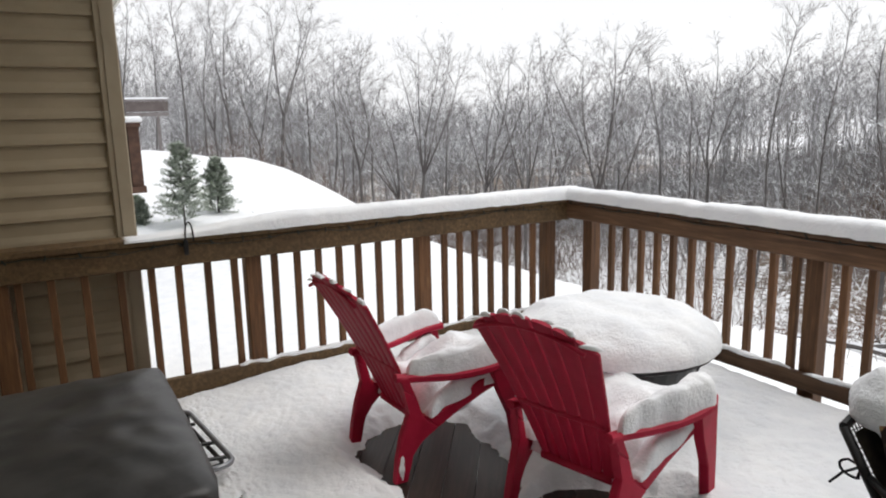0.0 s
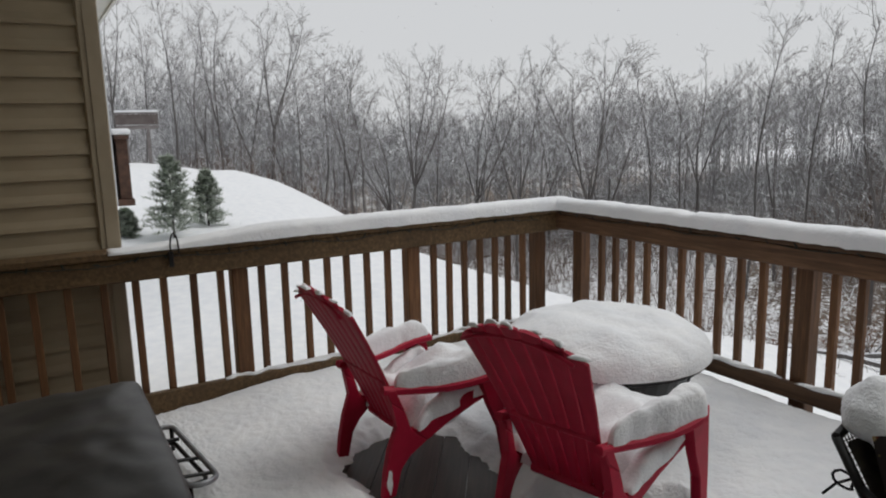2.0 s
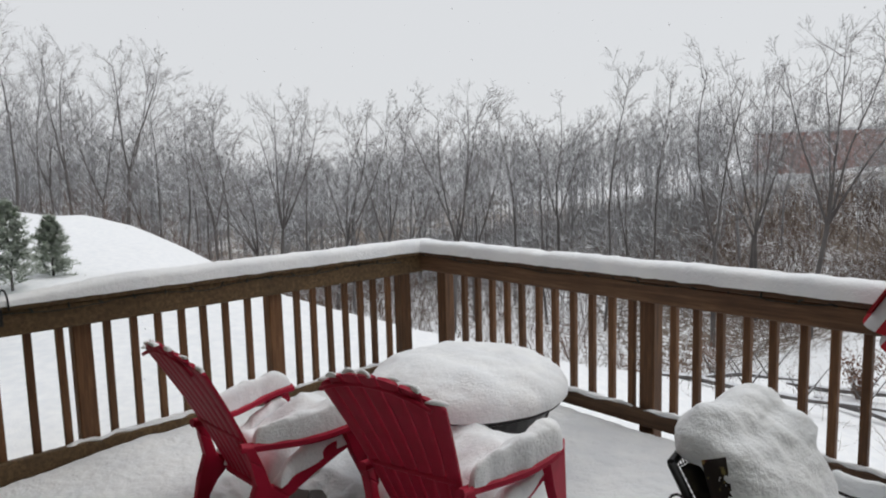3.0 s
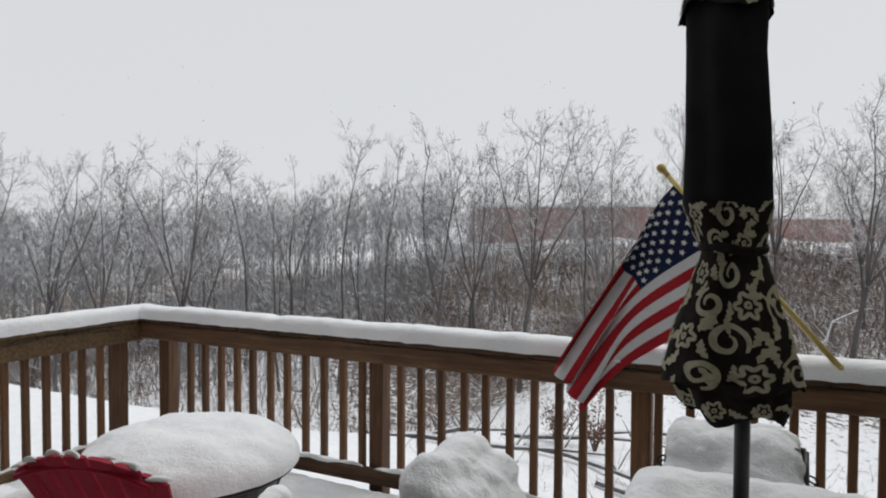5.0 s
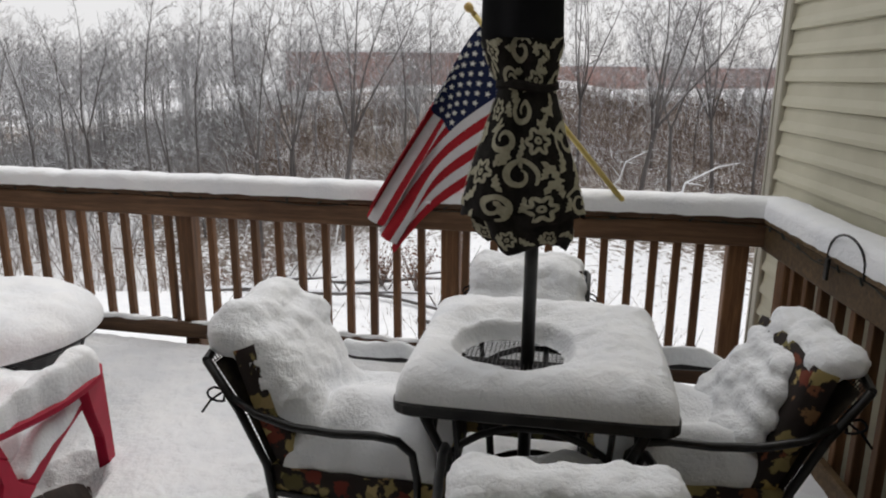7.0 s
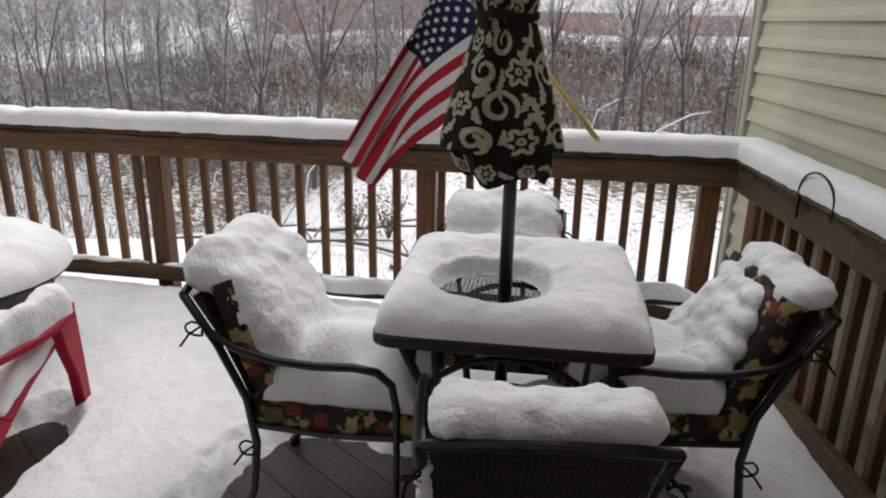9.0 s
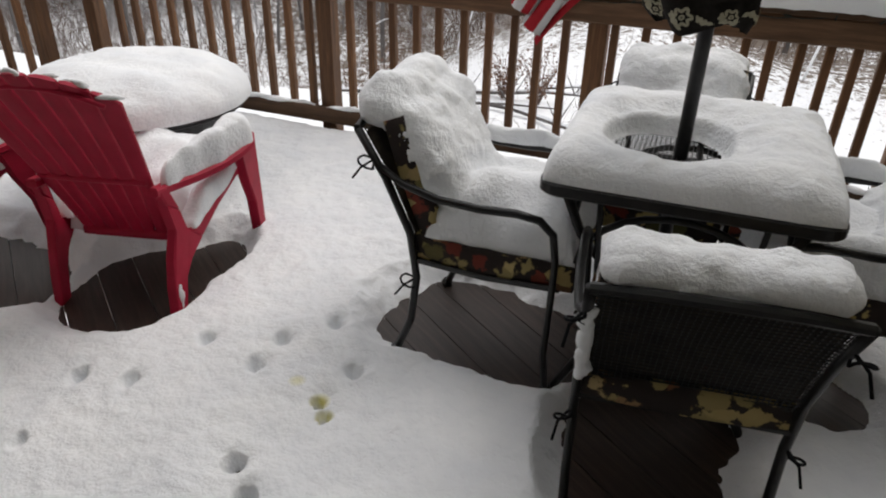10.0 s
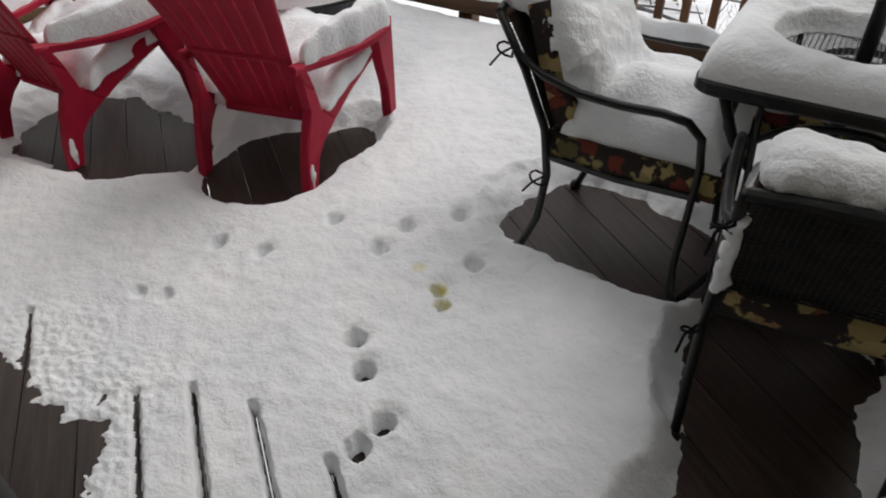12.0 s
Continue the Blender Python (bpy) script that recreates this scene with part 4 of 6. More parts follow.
def cushion_snow(m, seed, seat_h, arms=()):
    pillow("seat_snow", lambda u, v: (0.212 * u, 0.285 + 0.21 * v, 0.438), 24, 24, seat_h, "deep snow filling a patio chair's seat", m=m, seed=seed, wobble=0.35, rough=0.014, power=5)
    for s_ in arms:
        pillow("arm_snow", lambda u, v: (s_ * 0.252 + 0.016 * u, 0.22 + 0.155 * v, 0.588), 7, 16, 0.05, "strip of snow on a patio chair arm", m=m, seed=seed + s_, power=3, wobble=0.4, rough=0.012)


cushion_snow(SET["A"][0], 11.0, 0.14, (-1,))
cushion_snow(SET["N"][0], 14.0, 0.11)
cushion_snow(SET["D"][0], 17.0, 0.14, (1,))
cushion_snow(SET["F"][0], 21.0, 0.12)


def back_heap(key, seed, rows, label, passes=16):
    """Lumps strewn over a chair's back; rows of (count, half width, y, z, smallest, largest radius)."""
    r, balls = random.Random(seed), []
    for n, hw, y, z, r0, r1, *off in rows:
        y, cx = y + (0.035 if z < 0.75 else 0.012) - 0.15 * (z - 0.44), sum(off)
        for i in range(n):
            x = cx - hw + 2 * hw * (i + 0.5) / n + r.uniform(-0.01, 0.01)
            balls.append((x, y + r.uniform(-0.010, 0.010), z + r.uniform(-0.010, 0.010), r.uniform(r0, r1), r.uniform(0.8, 1.05)))
    heap("back_snow", label, SET[key][0], balls, seed, passes)


back_heap("A", 5, ((9, 0.16, -0.055, 0.785, 0.068, 0.080), (5, 0.09, -0.03, 0.815, 0.055, 0.065), (9, 0.165, -0.01, 0.73, 0.072, 0.086), (8, 0.165, 0.02, 0.68, 0.066, 0.084), (8, 0.16, 0.05, 0.62, 0.062, 0.085), (7, 0.15, 0.085, 0.57, 0.06, 0.085), (7, 0.16, 0.13, 0.51, 0.05, 0.075)), "deep snow heaped over a patio chair's back")
back_heap("F", 6, ((13, 0.18, -0.05, 0.770, 0.05, 0.062), (12, 0.18, 0.01, 0.755, 0.052, 0.062), (10, 0.17, 0.0, 0.72, 0.062, 0.075), (10, 0.175, 0.04, 0.645, 0.065, 0.08), (10, 0.175, 0.08, 0.57, 0.06, 0.075)), "snow plastered over a patio chair's back")
back_heap("N", 9, ((20, 0.178, -0.055, 0.770, 0.046, 0.052), (18, 0.172, -0.015, 0.762, 0.046, 0.054)), "thick roll of snow along a chair back")
back_heap("D", 12, ((16, 0.178, -0.06, 0.778, 0.045, 0.053), (14, 0.170, -0.02, 0.768, 0.042, 0.052), (10, 0.14, 0.012, 0.72, 0.030, 0.046, 0.045), (13, 0.15, 0.045, 0.66, 0.03, 0.05, 0.03), (16, 0.17, 0.07, 0.60, 0.03, 0.052, 0.015), (18, 0.18, 0.10, 0.56, 0.03, 0.052, 0.01), (14, 0.16, 0.12, 0.52, 0.032, 0.06, 0.02), (15, 0.17, 0.17, 0.49, 0.03, 0.055), (12, 0.16, 0.22, 0.47, 0.03, 0.05)), "crumbled snow sliding off a patio chair's back", 4)
heap("clinging_snow", "small clumps of snow clinging to a chair's upright", SET["N"][0], [(-0.226 + 0.004 * (i % 3), 0.016 - 0.010 * i, 0.42 + 0.022 * i, 0.014 + 0.006 * ((i * 7) % 5) / 4, 1.0) for i in range(12)], 3, 2)
# paper tag hanging from the chair by the wall
tag = single("paper_tag", Shape().box(-0.022, -0.0015, -0.075, 0.022, 0.0015, 0.0), WHITE, "white cloth care tag hanging from a chair", "tag", m=SET["D"][0] @ pose(0.232, 0.125, 0.352, 8, 20, 30))

# ---- square iron table, its snow open round the umbrella pole ----
TX, TY, TZ, TH = 0.462, 0.80, 0.70, 0.345
TM = pose(TX, TY, 0, 0, 0, 2)
table = thing("patio_table", "square black iron patio table heaped with snow", "table", TM)


def rounded_square(h, r, z, k=6):
    return [(sx * (h - r) + r * math.cos(a0 + da), sy * (h - r) + r * math.sin(a0 + da), z)
            for sx, sy, a0 in ((1, 1, 0), (-1, 1, math.pi / 2), (-1, -1, math.pi), (1, -1, 1.5 * math.pi)) for da in np.linspace(0, math.pi / 2, k)]


rim = Shape()
ring = [rounded_square(TH, 0.05, TZ - 0.036), rounded_square(TH + 0.006, 0.05, TZ - 0.03), rounded_square(TH + 0.006, 0.05, TZ - 0.006), rounded_square(TH, 0.05, TZ), rounded_square(TH - 0.03, 0.04, TZ), rounded_square(TH - 0.03, 0.04, TZ - 0.036)]
k = len(ring[0])
for r_ in ring:
    rim.v += r_
for i in range(6):
    for j in range(k):
        rim.f.append((i * k + j, i * k + (j + 1) % k, ((i + 1) % 6) * k + (j + 1) % k, ((i + 1) % 6) * k + j))
part("rim", rim, IRON, table)
net = Shape()
for i in range(49):
    q = -0.312 + 0.624 * i / 48
    net.box(-0.316, q - 0.0013, TZ - 0.0115, 0.316, q + 0.0013, TZ - 0.0100).box(q - 0.0013, -0.316, TZ - 0.0098, q + 0.0013, 0.316, TZ - 0.0083)
part("mesh_top", net, IRON, table)
part("cross_bar", Shape().tube([(-0.3, 0.02, TZ - 0.03), (0.3, 0.02, TZ - 0.03)], 0.01, 6).tube([(0.02, -0.3, TZ - 0.03), (0.02, 0.3, TZ - 0.03)], 0.01, 6), IRON, table)
for sx, sy in ((1, 1), (1, -1), (-1, 1), (-1, -1)):
    leg = [(0.29 * sx, 0.29 * sy, TZ - 0.03), (0.24 * sx, 0.24 * sy, 0.52), (0.15 * sx, 0.15 * sy, 0.36), (0.14 * sx, 0.14 * sy, 0.24), (0.20 * sx, 0.20 * sy, 0.10), (0.27 * sx, 0.27 * sy, 0.0)]
    part("leg", Shape().tube(leg, 0.013, 8), IRON, table, smooth=True)
for a in range(4):
    arch = [(0.24 * math.cos(t), -0.27, 0.44 + 0.18 * math.sin(t)) for t in np.linspace(0.05, math.pi - 0.05, 14)]
    ob = part("arch", Shape().tube(arch, 0.010, 7), IRON, table, smooth=True)
    ob.rotation_euler = (0, 0, a * math.pi / 2)
    for dx in (-0.2, 0.2):
        ob = part("upright", Shape().tube([(dx, -0.28, TZ - 0.03), (dx * 0.9, -0.27, 0.40)], 0.008, 6), IRON, table)
        ob.rotation_euler = (0, 0, a * math.pi / 2)
part("lower_ring", Shape().tube([(0.17 * math.cos(t), 0.17 * math.sin(t), 0.30) for t in np.linspace(0, 2 * math.pi, 25)[:-1]], 0.010, 7, closed=True), IRON, table)
HX, HY = 0.392, 0.765


def table_hole(x, y):
    d = math.hypot((x - (HX - TX)) / 0.158, (y - (HY - TY)) / 0.165) + 0.06 * lump((x, y, 0), 9, 3)
    return 0.62 * smooth01((d - 0.96) / 0.16) + 0.38 * smooth01((d - 1.0) / 0.75)


pillow("table_snow", lambda u, v: ((TH + 0.004) * u * (1 - 0.03 * v ** 8), (TH + 0.004) * v * (1 - 0.03 * u ** 8), TZ + 0.002), 120, 120, 0.086, "thick square slab of snow on the table", m=TM, power=9, edge=0.42, hole=table_hole, rough=0.009, seed=31.0)

# ---- closed umbrella through the table ----
UX, UY = 0.432, 0.785
umb = thing("umbrella", "closed black patio umbrella with scrolled cream valance", "umbrella", pose(UX, UY, 0))
part("pole", Shape().tube([(0, 0, 0.02), (0, 0, 2.45)], 0.019, 14), IRON, umb, smooth=True)
part("base", Shape().lathe([(0.0, 0.0), (0.2, 0.0), (0.2, 0.03), (0.06, 0.07), (0.03, 0.2), (0.0, 0.2)], 24), IRON, umb)


CLOTH = {}


def canopy(profile, folds, depth, mat, name, label="", seed=0.0, sides=120, fray=0.0):
    """Folded cloth round the pole; profile of (z, radius x, radius y, dx), pleats deeper where the cloth is loose."""
    zs = [p[0] for p in profile]
    def at(u, v):
        z = zs[0] + (zs[-1] - zs[0]) * v
        rx, ry, dx = (float(np.interp(z, zs, [p[i] for p in profile])) for i in (1, 2, 3))
        a = 2 * math.pi * u
        f = 1 - depth * (0.5 + 0.5 * math.sin(folds * a + 1.2 * math.sin(a * 2 + seed) + 0.8 * v)) ** 2 * (0.5 + 0.5 * math.sin(a * 3 + seed))
        low = fray * (0.5 + 0.5 * math.sin(folds * a * 0.5 + seed)) * (1 - v) ** 4
        return dx + rx * f * math.cos(a), ry * f * math.sin(a), z + low + 0.006 * lump((math.cos(a), math.sin(a), z), 5, seed)
    s = Shape().sheet(at, sides, 40, wrap=True)
    CLOTH[name] = at
    return part(name, s, mat, umb, label, smooth=True)


low = [(1.112, 0.170, 0.152, -0.028), (1.16, 0.162, 0.145, -0.03), (1.24, 0.142, 0.125, -0.03), (1.34, 0.108, 0.10, -0.03), (1.42, 0.084, 0.08, -0.028), (1.46, 0.073, 0.075, -0.028), (1.50, 0.088, 0.085, -0.035), (1.575, 0.108, 0.10, -0.042)]
under_cloth = canopy([(1.030, 0.118, 0.105, -0.018), (1.07, 0.138, 0.122, -0.022), (1.14, 0.150, 0.134, -0.028)], 7, 0.26, DAMASK, "lower_tier", "cream and black scroll patterned cloth", 1.9, fray=0.03)
low_cloth = canopy(low, 7, 0.30, DAMASK, "valance", "cream and black scroll patterned cloth", 0.4, fray=0.018)
canopy([(1.572, 0.109, 0.102, -0.042), (1.75, 0.104, 0.098, -0.043), (1.95, 0.098, 0.092, -0.05), (2.05, 0.10, 0.095, -0.05), (2.12, 0.095, 0.09, -0.05)], 5, 0.18, BLACK_CLOTH, "canopy", "black canvas folded round the pole", 1.3)
top_cloth = canopy([(2.035, 0.118, 0.108, -0.05), (2.10, 0.108, 0.10, -0.05), (2.25, 0.08, 0.08, -0.04), (2.40, 0.03, 0.03, -0.01)], 6, 0.22, DAMASK, "top_valance", "scroll patterned top tier", 2.1, fray=0.03)
part("tie_band", Shape().tube([(-0.028 + 0.075 * math.cos(a), 0.077 * math.sin(a), 1.46 + 0.006 * math.sin(2 * a)) for a in np.linspace(0, 2 * math.pi, 30)[:-1]], 0.008, 6, closed=True, flat=1.6), DAMASK, umb)
part("finial", Shape().lathe([(0.0, 2.44), (0.02, 2.45), (0.025, 2.48), (0.0, 2.52)], 12), IRON, umb)
# the cloth's print: blossoms, scrolls and leaves that follow its folds
Z0, Z1 = 1.112, 1.575


def on_cloth(name, z0, z1, girth):
    def at(a, z):
        """The place at arc a (metres round the cloth, 0 towards the house) and height z."""
        u = (0.75 + a / girth) % 1.0
        v = min(1.0, max(0.0, (z - z0) / (z1 - z0)))
        p = Vector(CLOTH[name](u, v))
        d = Vector((p.x + 0.03, p.y, 0)).normalized()
        return p + d * 0.0035
    return at


def ribbon(s, at, pts, widths):
    i = len(s.v)
    for k, (a, z) in enumerate(pts):
        b, c = pts[max(0, k - 1)], pts[min(len(pts) - 1, k + 1)]
        d = Vector((c[0] - b[0], c[1] - b[1])).normalized()
        w = widths[k] / 2
        s.v += [tuple(at(a - d.y * w, z + d.x * w)), tuple(at(a + d.y * w, z - d.x * w))]
    s.f += [(i + 2 * k, i + 2 * k + 1, i + 2 * k + 3, i + 2 * k + 2) for k in range(len(pts) - 1)]


def blossom(at, a, z, r, on):
    s = Shape()
    ring = [(a + r * (0.80 + 0.20 * math.cos(6 * t)) * math.cos(t), z + r * (0.80 + 0.20 * math.cos(6 * t)) * math.sin(t)) for t in np.linspace(0, 2 * math.pi, 43)]
    ribbon(s, at, ring, [r * 0.30] * len(ring))
    ring = [(a + r * 0.2 * math.cos(t), z + r * 0.2 * math.sin(t)) for t in np.linspace(0, 2 * math.pi, 13)]
    ribbon(s, at, ring, [r * 0.22] * len(ring))
    part("blossom", s, CREAM, on)


def scroll(at, a, z, r, turn, hand, on):
    s = Shape()
    ts = np.linspace(0, 1, 34)
    pts = [(a + hand * r * (1 - 0.72 * t) * math.cos(turn + t * 8.2), z + r * (1 - 0.72 * t) * math.sin(turn + t * 8.2)) for t in ts]
    ribbon(s, at, pts, [0.004 + 0.011 * math.sin(math.pi * min(1, t * 0.9 + 0.1)) for t in ts])
    part("scroll", s, CREAM, on)


def leaf(at, a, z, ln, turn, wide, on):
    s = Shape()
    ts = np.linspace(0, 1, 15)
    pts = [(a + ln * t * math.cos(turn + 0.7 * t), z + ln * t * math.sin(turn + 0.7 * t)) for t in ts]
    ribbon(s, at, pts, [wide * (math.sin(math.pi * t) ** 0.7) * (0.72 + 0.28 * math.cos(22 * t)) + 0.002 for t in ts])
    part("leaf", s, CREAM, on)


rp = random.Random(77)
at = on_cloth("valance", Z0, Z1, 0.78)
for row, z in enumerate((1.155, 1.24, 1.325, 1.40, 1.475, 1.545)):
    for c in range(8):
        a = (c - 3.5 + 0.5 * (row % 2)) * 0.0975
        kind = (c + row * 2) % 4
        big = 1.0 if z < 1.36 else 0.8
        leaf(at, a + 0.048, z + rp.uniform(-0.03, 0.03), 0.045 * big, rp.uniform(0, 6.28), 0.02, low_cloth)
        if kind == 0:
            blossom(at, a, z, 0.033 * big, low_cloth)
            leaf(at, a + 0.045, z + 0.02, 0.05 * big, rp.uniform(0, 6.28), 0.024, low_cloth)
        elif kind == 1:
            leaf(at, a - 0.01, z + 0.045, 0.05 * big, rp.uniform(-1, 1), 0.024, low_cloth)
            scroll(at, a, z, 0.046 * big, rp.uniform(0, 6.28), rp.choice((-1, 1)), low_cloth)
        elif kind == 2:
            for q in range(3):
                leaf(at, a + rp.uniform(-0.012, 0.012), z + rp.uniform(-0.02, 0.01), 0.062 * big, 0.5 + q * 1.3 + rp.uniform(-0.4, 0.4), 0.026 * big, low_cloth)
        else:
            scroll(at, a, z, 0.036 * big, rp.uniform(0, 6.28), rp.choice((-1, 1)), low_cloth)
            leaf(at, a + 0.02, z - 0.03, 0.05 * big, rp.uniform(0, 6.28), 0.022, low_cloth)
at = on_cloth("lower_tier", 1.030, 1.14, 0.80)
for c in range(16):
    leaf(at, (c - 8) * 0.05, 1.072 + rp.uniform(-0.01, 0.02), 0.045, rp.uniform(0, 6.28), 0.02, under_cloth)
    if c % 2:
        blossom(at, (c - 8) * 0.05 + 0.02, 1.075, 0.022, under_cloth)
at = on_cloth("top_valance", 2.035, 2.40, 0.62)
for c in range(9):
    scroll(at, (c - 4) * 0.07, 2.085, 0.03, rp.uniform(0, 6.28), 1, top_cloth)
    leaf(at, (c - 4) * 0.07 + 0.03, 2.07, 0.05, rp.uniform(0, 6.28), 0.024, top_cloth)

# ---- flag on a slanting pole fixed to the front rail ----
flag = thing("flag", "striped flag with white stars on a slanted pole", "flag", pose(0, 0, 0))
foot, tip = Vector((0.735, 2.12, 0.93)), Vector((0.033, 2.10, 1.75))
part("flag_pole", Shape().tube([foot + (foot - tip) * 0.03, tip], [0.0125, 0.0115], 10), YELLOW, flag, smooth=True)
pdir = (foot - tip).normalized()
kn = Shape().tube([tip - pdir * 0.055, tip - pdir * 0.05, tip - pdir * 0.035, tip - pdir * 0.018, tip - pdir * 0.012, tip + pdir * 0.01], [0.006, 0.017, 0.021, 0.017, 0.010, 0.014], 10)
part("finial", kn, BRASS, flag, "gilded pole knob", smooth=True)
part("bracket", Shape().tube([foot - pdir * 0.03, foot + pdir * 0.03], 0.016, 8), YELLOW, flag)


def cloth(u, v):
    """u along the fly, v down the hoist from the pole's tip."""
    h = tip + pdir * (0.04 + 0.60 * v)
    # the cloth leaves the pole flat, breaks over a slanting fold and hangs down from there
    ln, brk = 1.0 * u, 0.74 * v + 0.02
    soft = 0.07
    past = soft * math.log1p(math.exp(min(30.0, (ln - brk) / soft)))
    flat = ln - past
    p = h + Vector((-0.84, -0.03, -0.54)) * flat + Vector((-0.52, -0.05, -0.855)) * past
    deep = smooth01(past / 0.35)
    ripple = math.sin(v * 17 + 2.4 * u) * 0.036 + math.sin(v * 31 + 1.0) * 0.012
    return p + Vector((0.030 * math.sin(v * 17 + 1.3) * deep, -ripple * deep - 0.012 * math.sin(u * 9 + v * 5), 0.010 * math.sin(v * 15) * deep))


NU, NV = 60, 52
fs = Shape().sheet(cloth, NU, NV)
me = fs.mesh("cloth", FLAG, True)
uv = me.uv_layers.new(name="UVMap")
loops = np.empty(len(me.loops), dtype=np.int32)
me.loops.foreach_get("vertex_index", loops)
uv.data.foreach_set("uv", np.stack([(loops // (NV + 1)) / NU, (loops % (NV + 1)) / NV], 1).ravel().astype(np.float32))
banner = part("cloth", me, FLAG, flag, "red and white striped cloth, navy corner")
for r in range(9):
    for c in range(6 if r % 2 == 0 else 5):
        u0, v0 = 0.42 * (c * 2 + (1 if r % 2 == 0 else 2)) / 12, (7 / 13) * (r + 1) / 10
        p0 = cloth(u0, v0)
        du, dv = (cloth(u0 + 0.01, v0) - p0).normalized(), (cloth(u0, v0 + 0.01) - p0).normalized()
        nn = du.cross(dv).normalized() * 0.003
        dv = (dv - du * dv.dot(du)).normalized()
        star = Shape()
        for side in (-1, 1):
            star.v += [tuple(p0 + nn * side + (du * math.cos(math.pi * q / 5) + dv * math.sin(math.pi * q / 5)) * (0.0155 if q % 2 == 0 else 0.0066)) for q in range(10)]
        star.f = [tuple(range(10)), tuple(10 + q for q in reversed(range(10)))] + [(q, 10 + q, 10 + (q + 1) % 10, (q + 1) % 10) for q in range(10)]
        part("star", star, WHITE, banner)

# ---- covered grill by the house, and a folded tubular frame beyond it ----
grill = thing("grill", "barbecue grill under a dark grey vinyl cover", "grill", pose(0, 0, 0))


def cover(u, v):
    """Over the top along u, down the sides along v."""
    a = 2 * math.pi * u
    cx, cy, hx, hy = -0.985, -1.115, 0.345, 0.212
    c, s = math.cos(a), math.sin(a)
    n = 18.0
    r = 1 / (abs(c) ** n + abs(s) ** n) ** (1 / n)
    k = min(1.0, v / 0.45)
    drop = max(0.0, (v - 0.45) / 0.55)
    z = 0.905 + 0.012 * (1 - k ** 3) - 0.015 * k ** 8 - 0.78 * drop
    out = (k ** 0.9) * (1 + 0.015 * math.sin(18 * a) * drop + 0.03 * drop)
    x, y = cx + hx * r * c * out, cy + hy * r * s * out
    return x, y, z + 0.006 * lump((x, y, z), 7) + 0.004 * lump((x, y, z), 19)


part("cover", Shape().sheet(cover, 96, 40, wrap=True), COVER, grill, "dark grey wet vinyl cover", smooth=True)
for sx in (-1.25, -0.72):
    for sy in (-1.25, -0.99):
        part("leg", Shape().tube([(sx, sy, 0.0), (sx, sy, 0.3)], 0.018, 8), IRON, grill)

loop = thing("folded_frame", "grey tubular metal folding frame lying in snow", "metal frame", pose(-2.60, -0.64, 0.0, 0, 0, 8))
def rounded_loop(hx, hy, r, z, tilt):
    return [(x, y, z + tilt * x) for x, y, _ in [(sx * (hx - r) + r * math.cos(a0 + d), sy * (hy - r) + r * math.sin(a0 + d), 0) for sx, sy, a0 in ((1, 1, 0), (-1, 1, math.pi / 2), (-1, -1, math.pi), (1, -1, 1.5 * math.pi)) for d in np.linspace(0, math.pi / 2, 5)]]
part("outer_tube", Shape().tube(rounded_loop(0.30, 0.062, 0.05, 0.10, -0.05), 0.012, 8, closed=True), STEEL, loop, smooth=True)
part("inner_tube", Shape().tube(rounded_loop(0.22, 0.04, 0.03, 0.06, -0.03), 0.010, 8, closed=True), IRON, loop, smooth=True)
for x in (-0.2, 0.05, 0.22):
    part("cross_bar", Shape().tube([(x, -0.06, 0.10), (x, 0.06, 0.08)], 0.009, 6), IRON, loop)
part("leg", Shape().tube([(-0.27, 0.05, 0.115), (-0.27, 0.05, 0.0)], 0.010, 6), IRON, loop)
part("leg", Shape().tube([(0.27, -0.05, 0.09), (0.27, -0.05, 0.0)], 0.010, 6), IRON, loop)

# ---- wall lantern beside the door ----
lm = pose(-0.72, -1.02, 1.845)
lamp = thing("wall_lantern", "black iron wall lantern with clear glass", "lantern", lm)
hexa = lambda r, z, n=6: [(r * math.cos(2 * math.pi * i / n + 0.3), r * math.sin(2 * math.pi * i / n + 0.3), z) for i in range(n)]
part("bottom_ring", Shape().tube(hexa(0.125, 0.0, 12), 0.011, 6, closed=True), IRON, lamp)
part("top_ring", Shape().tube(hexa(0.145, 0.30, 12), 0.011, 6, closed=True), IRON, lamp)
for p, q in zip(hexa(0.125, 0.0), hexa(0.145, 0.30)):
    part("bar", Shape().tube([(p[0], p[1], -0.02), q], 0.008, 6), IRON, lamp)
part("glass", Shape().lathe([(0.112, 0.01), (0.132, 0.29)], 24), GLASS, lamp, smooth=True)
part("roof", Shape().lathe([(0.16, 0.30), (0.15, 0.33), (0.06, 0.40), (0.02, 0.44), (0.0, 0.44)], 18), IRON, lamp)
part("wall_arm", Shape().tube([(0, 0, 0.43), (0, -0.08, 0.50), (0, -0.26, 0.50), (0, -0.395, 0.40)], 0.013, 8).box(-0.05, -0.405, 0.30, 0.05, -0.385, 0.50), IRON, lamp)
part("bulb", Shape().lathe([(0.0, 0.08), (0.025, 0.11), (0.03, 0.15), (0.015, 0.2), (0.015, 0.3)], 12), WHITE, lamp, smooth=True)


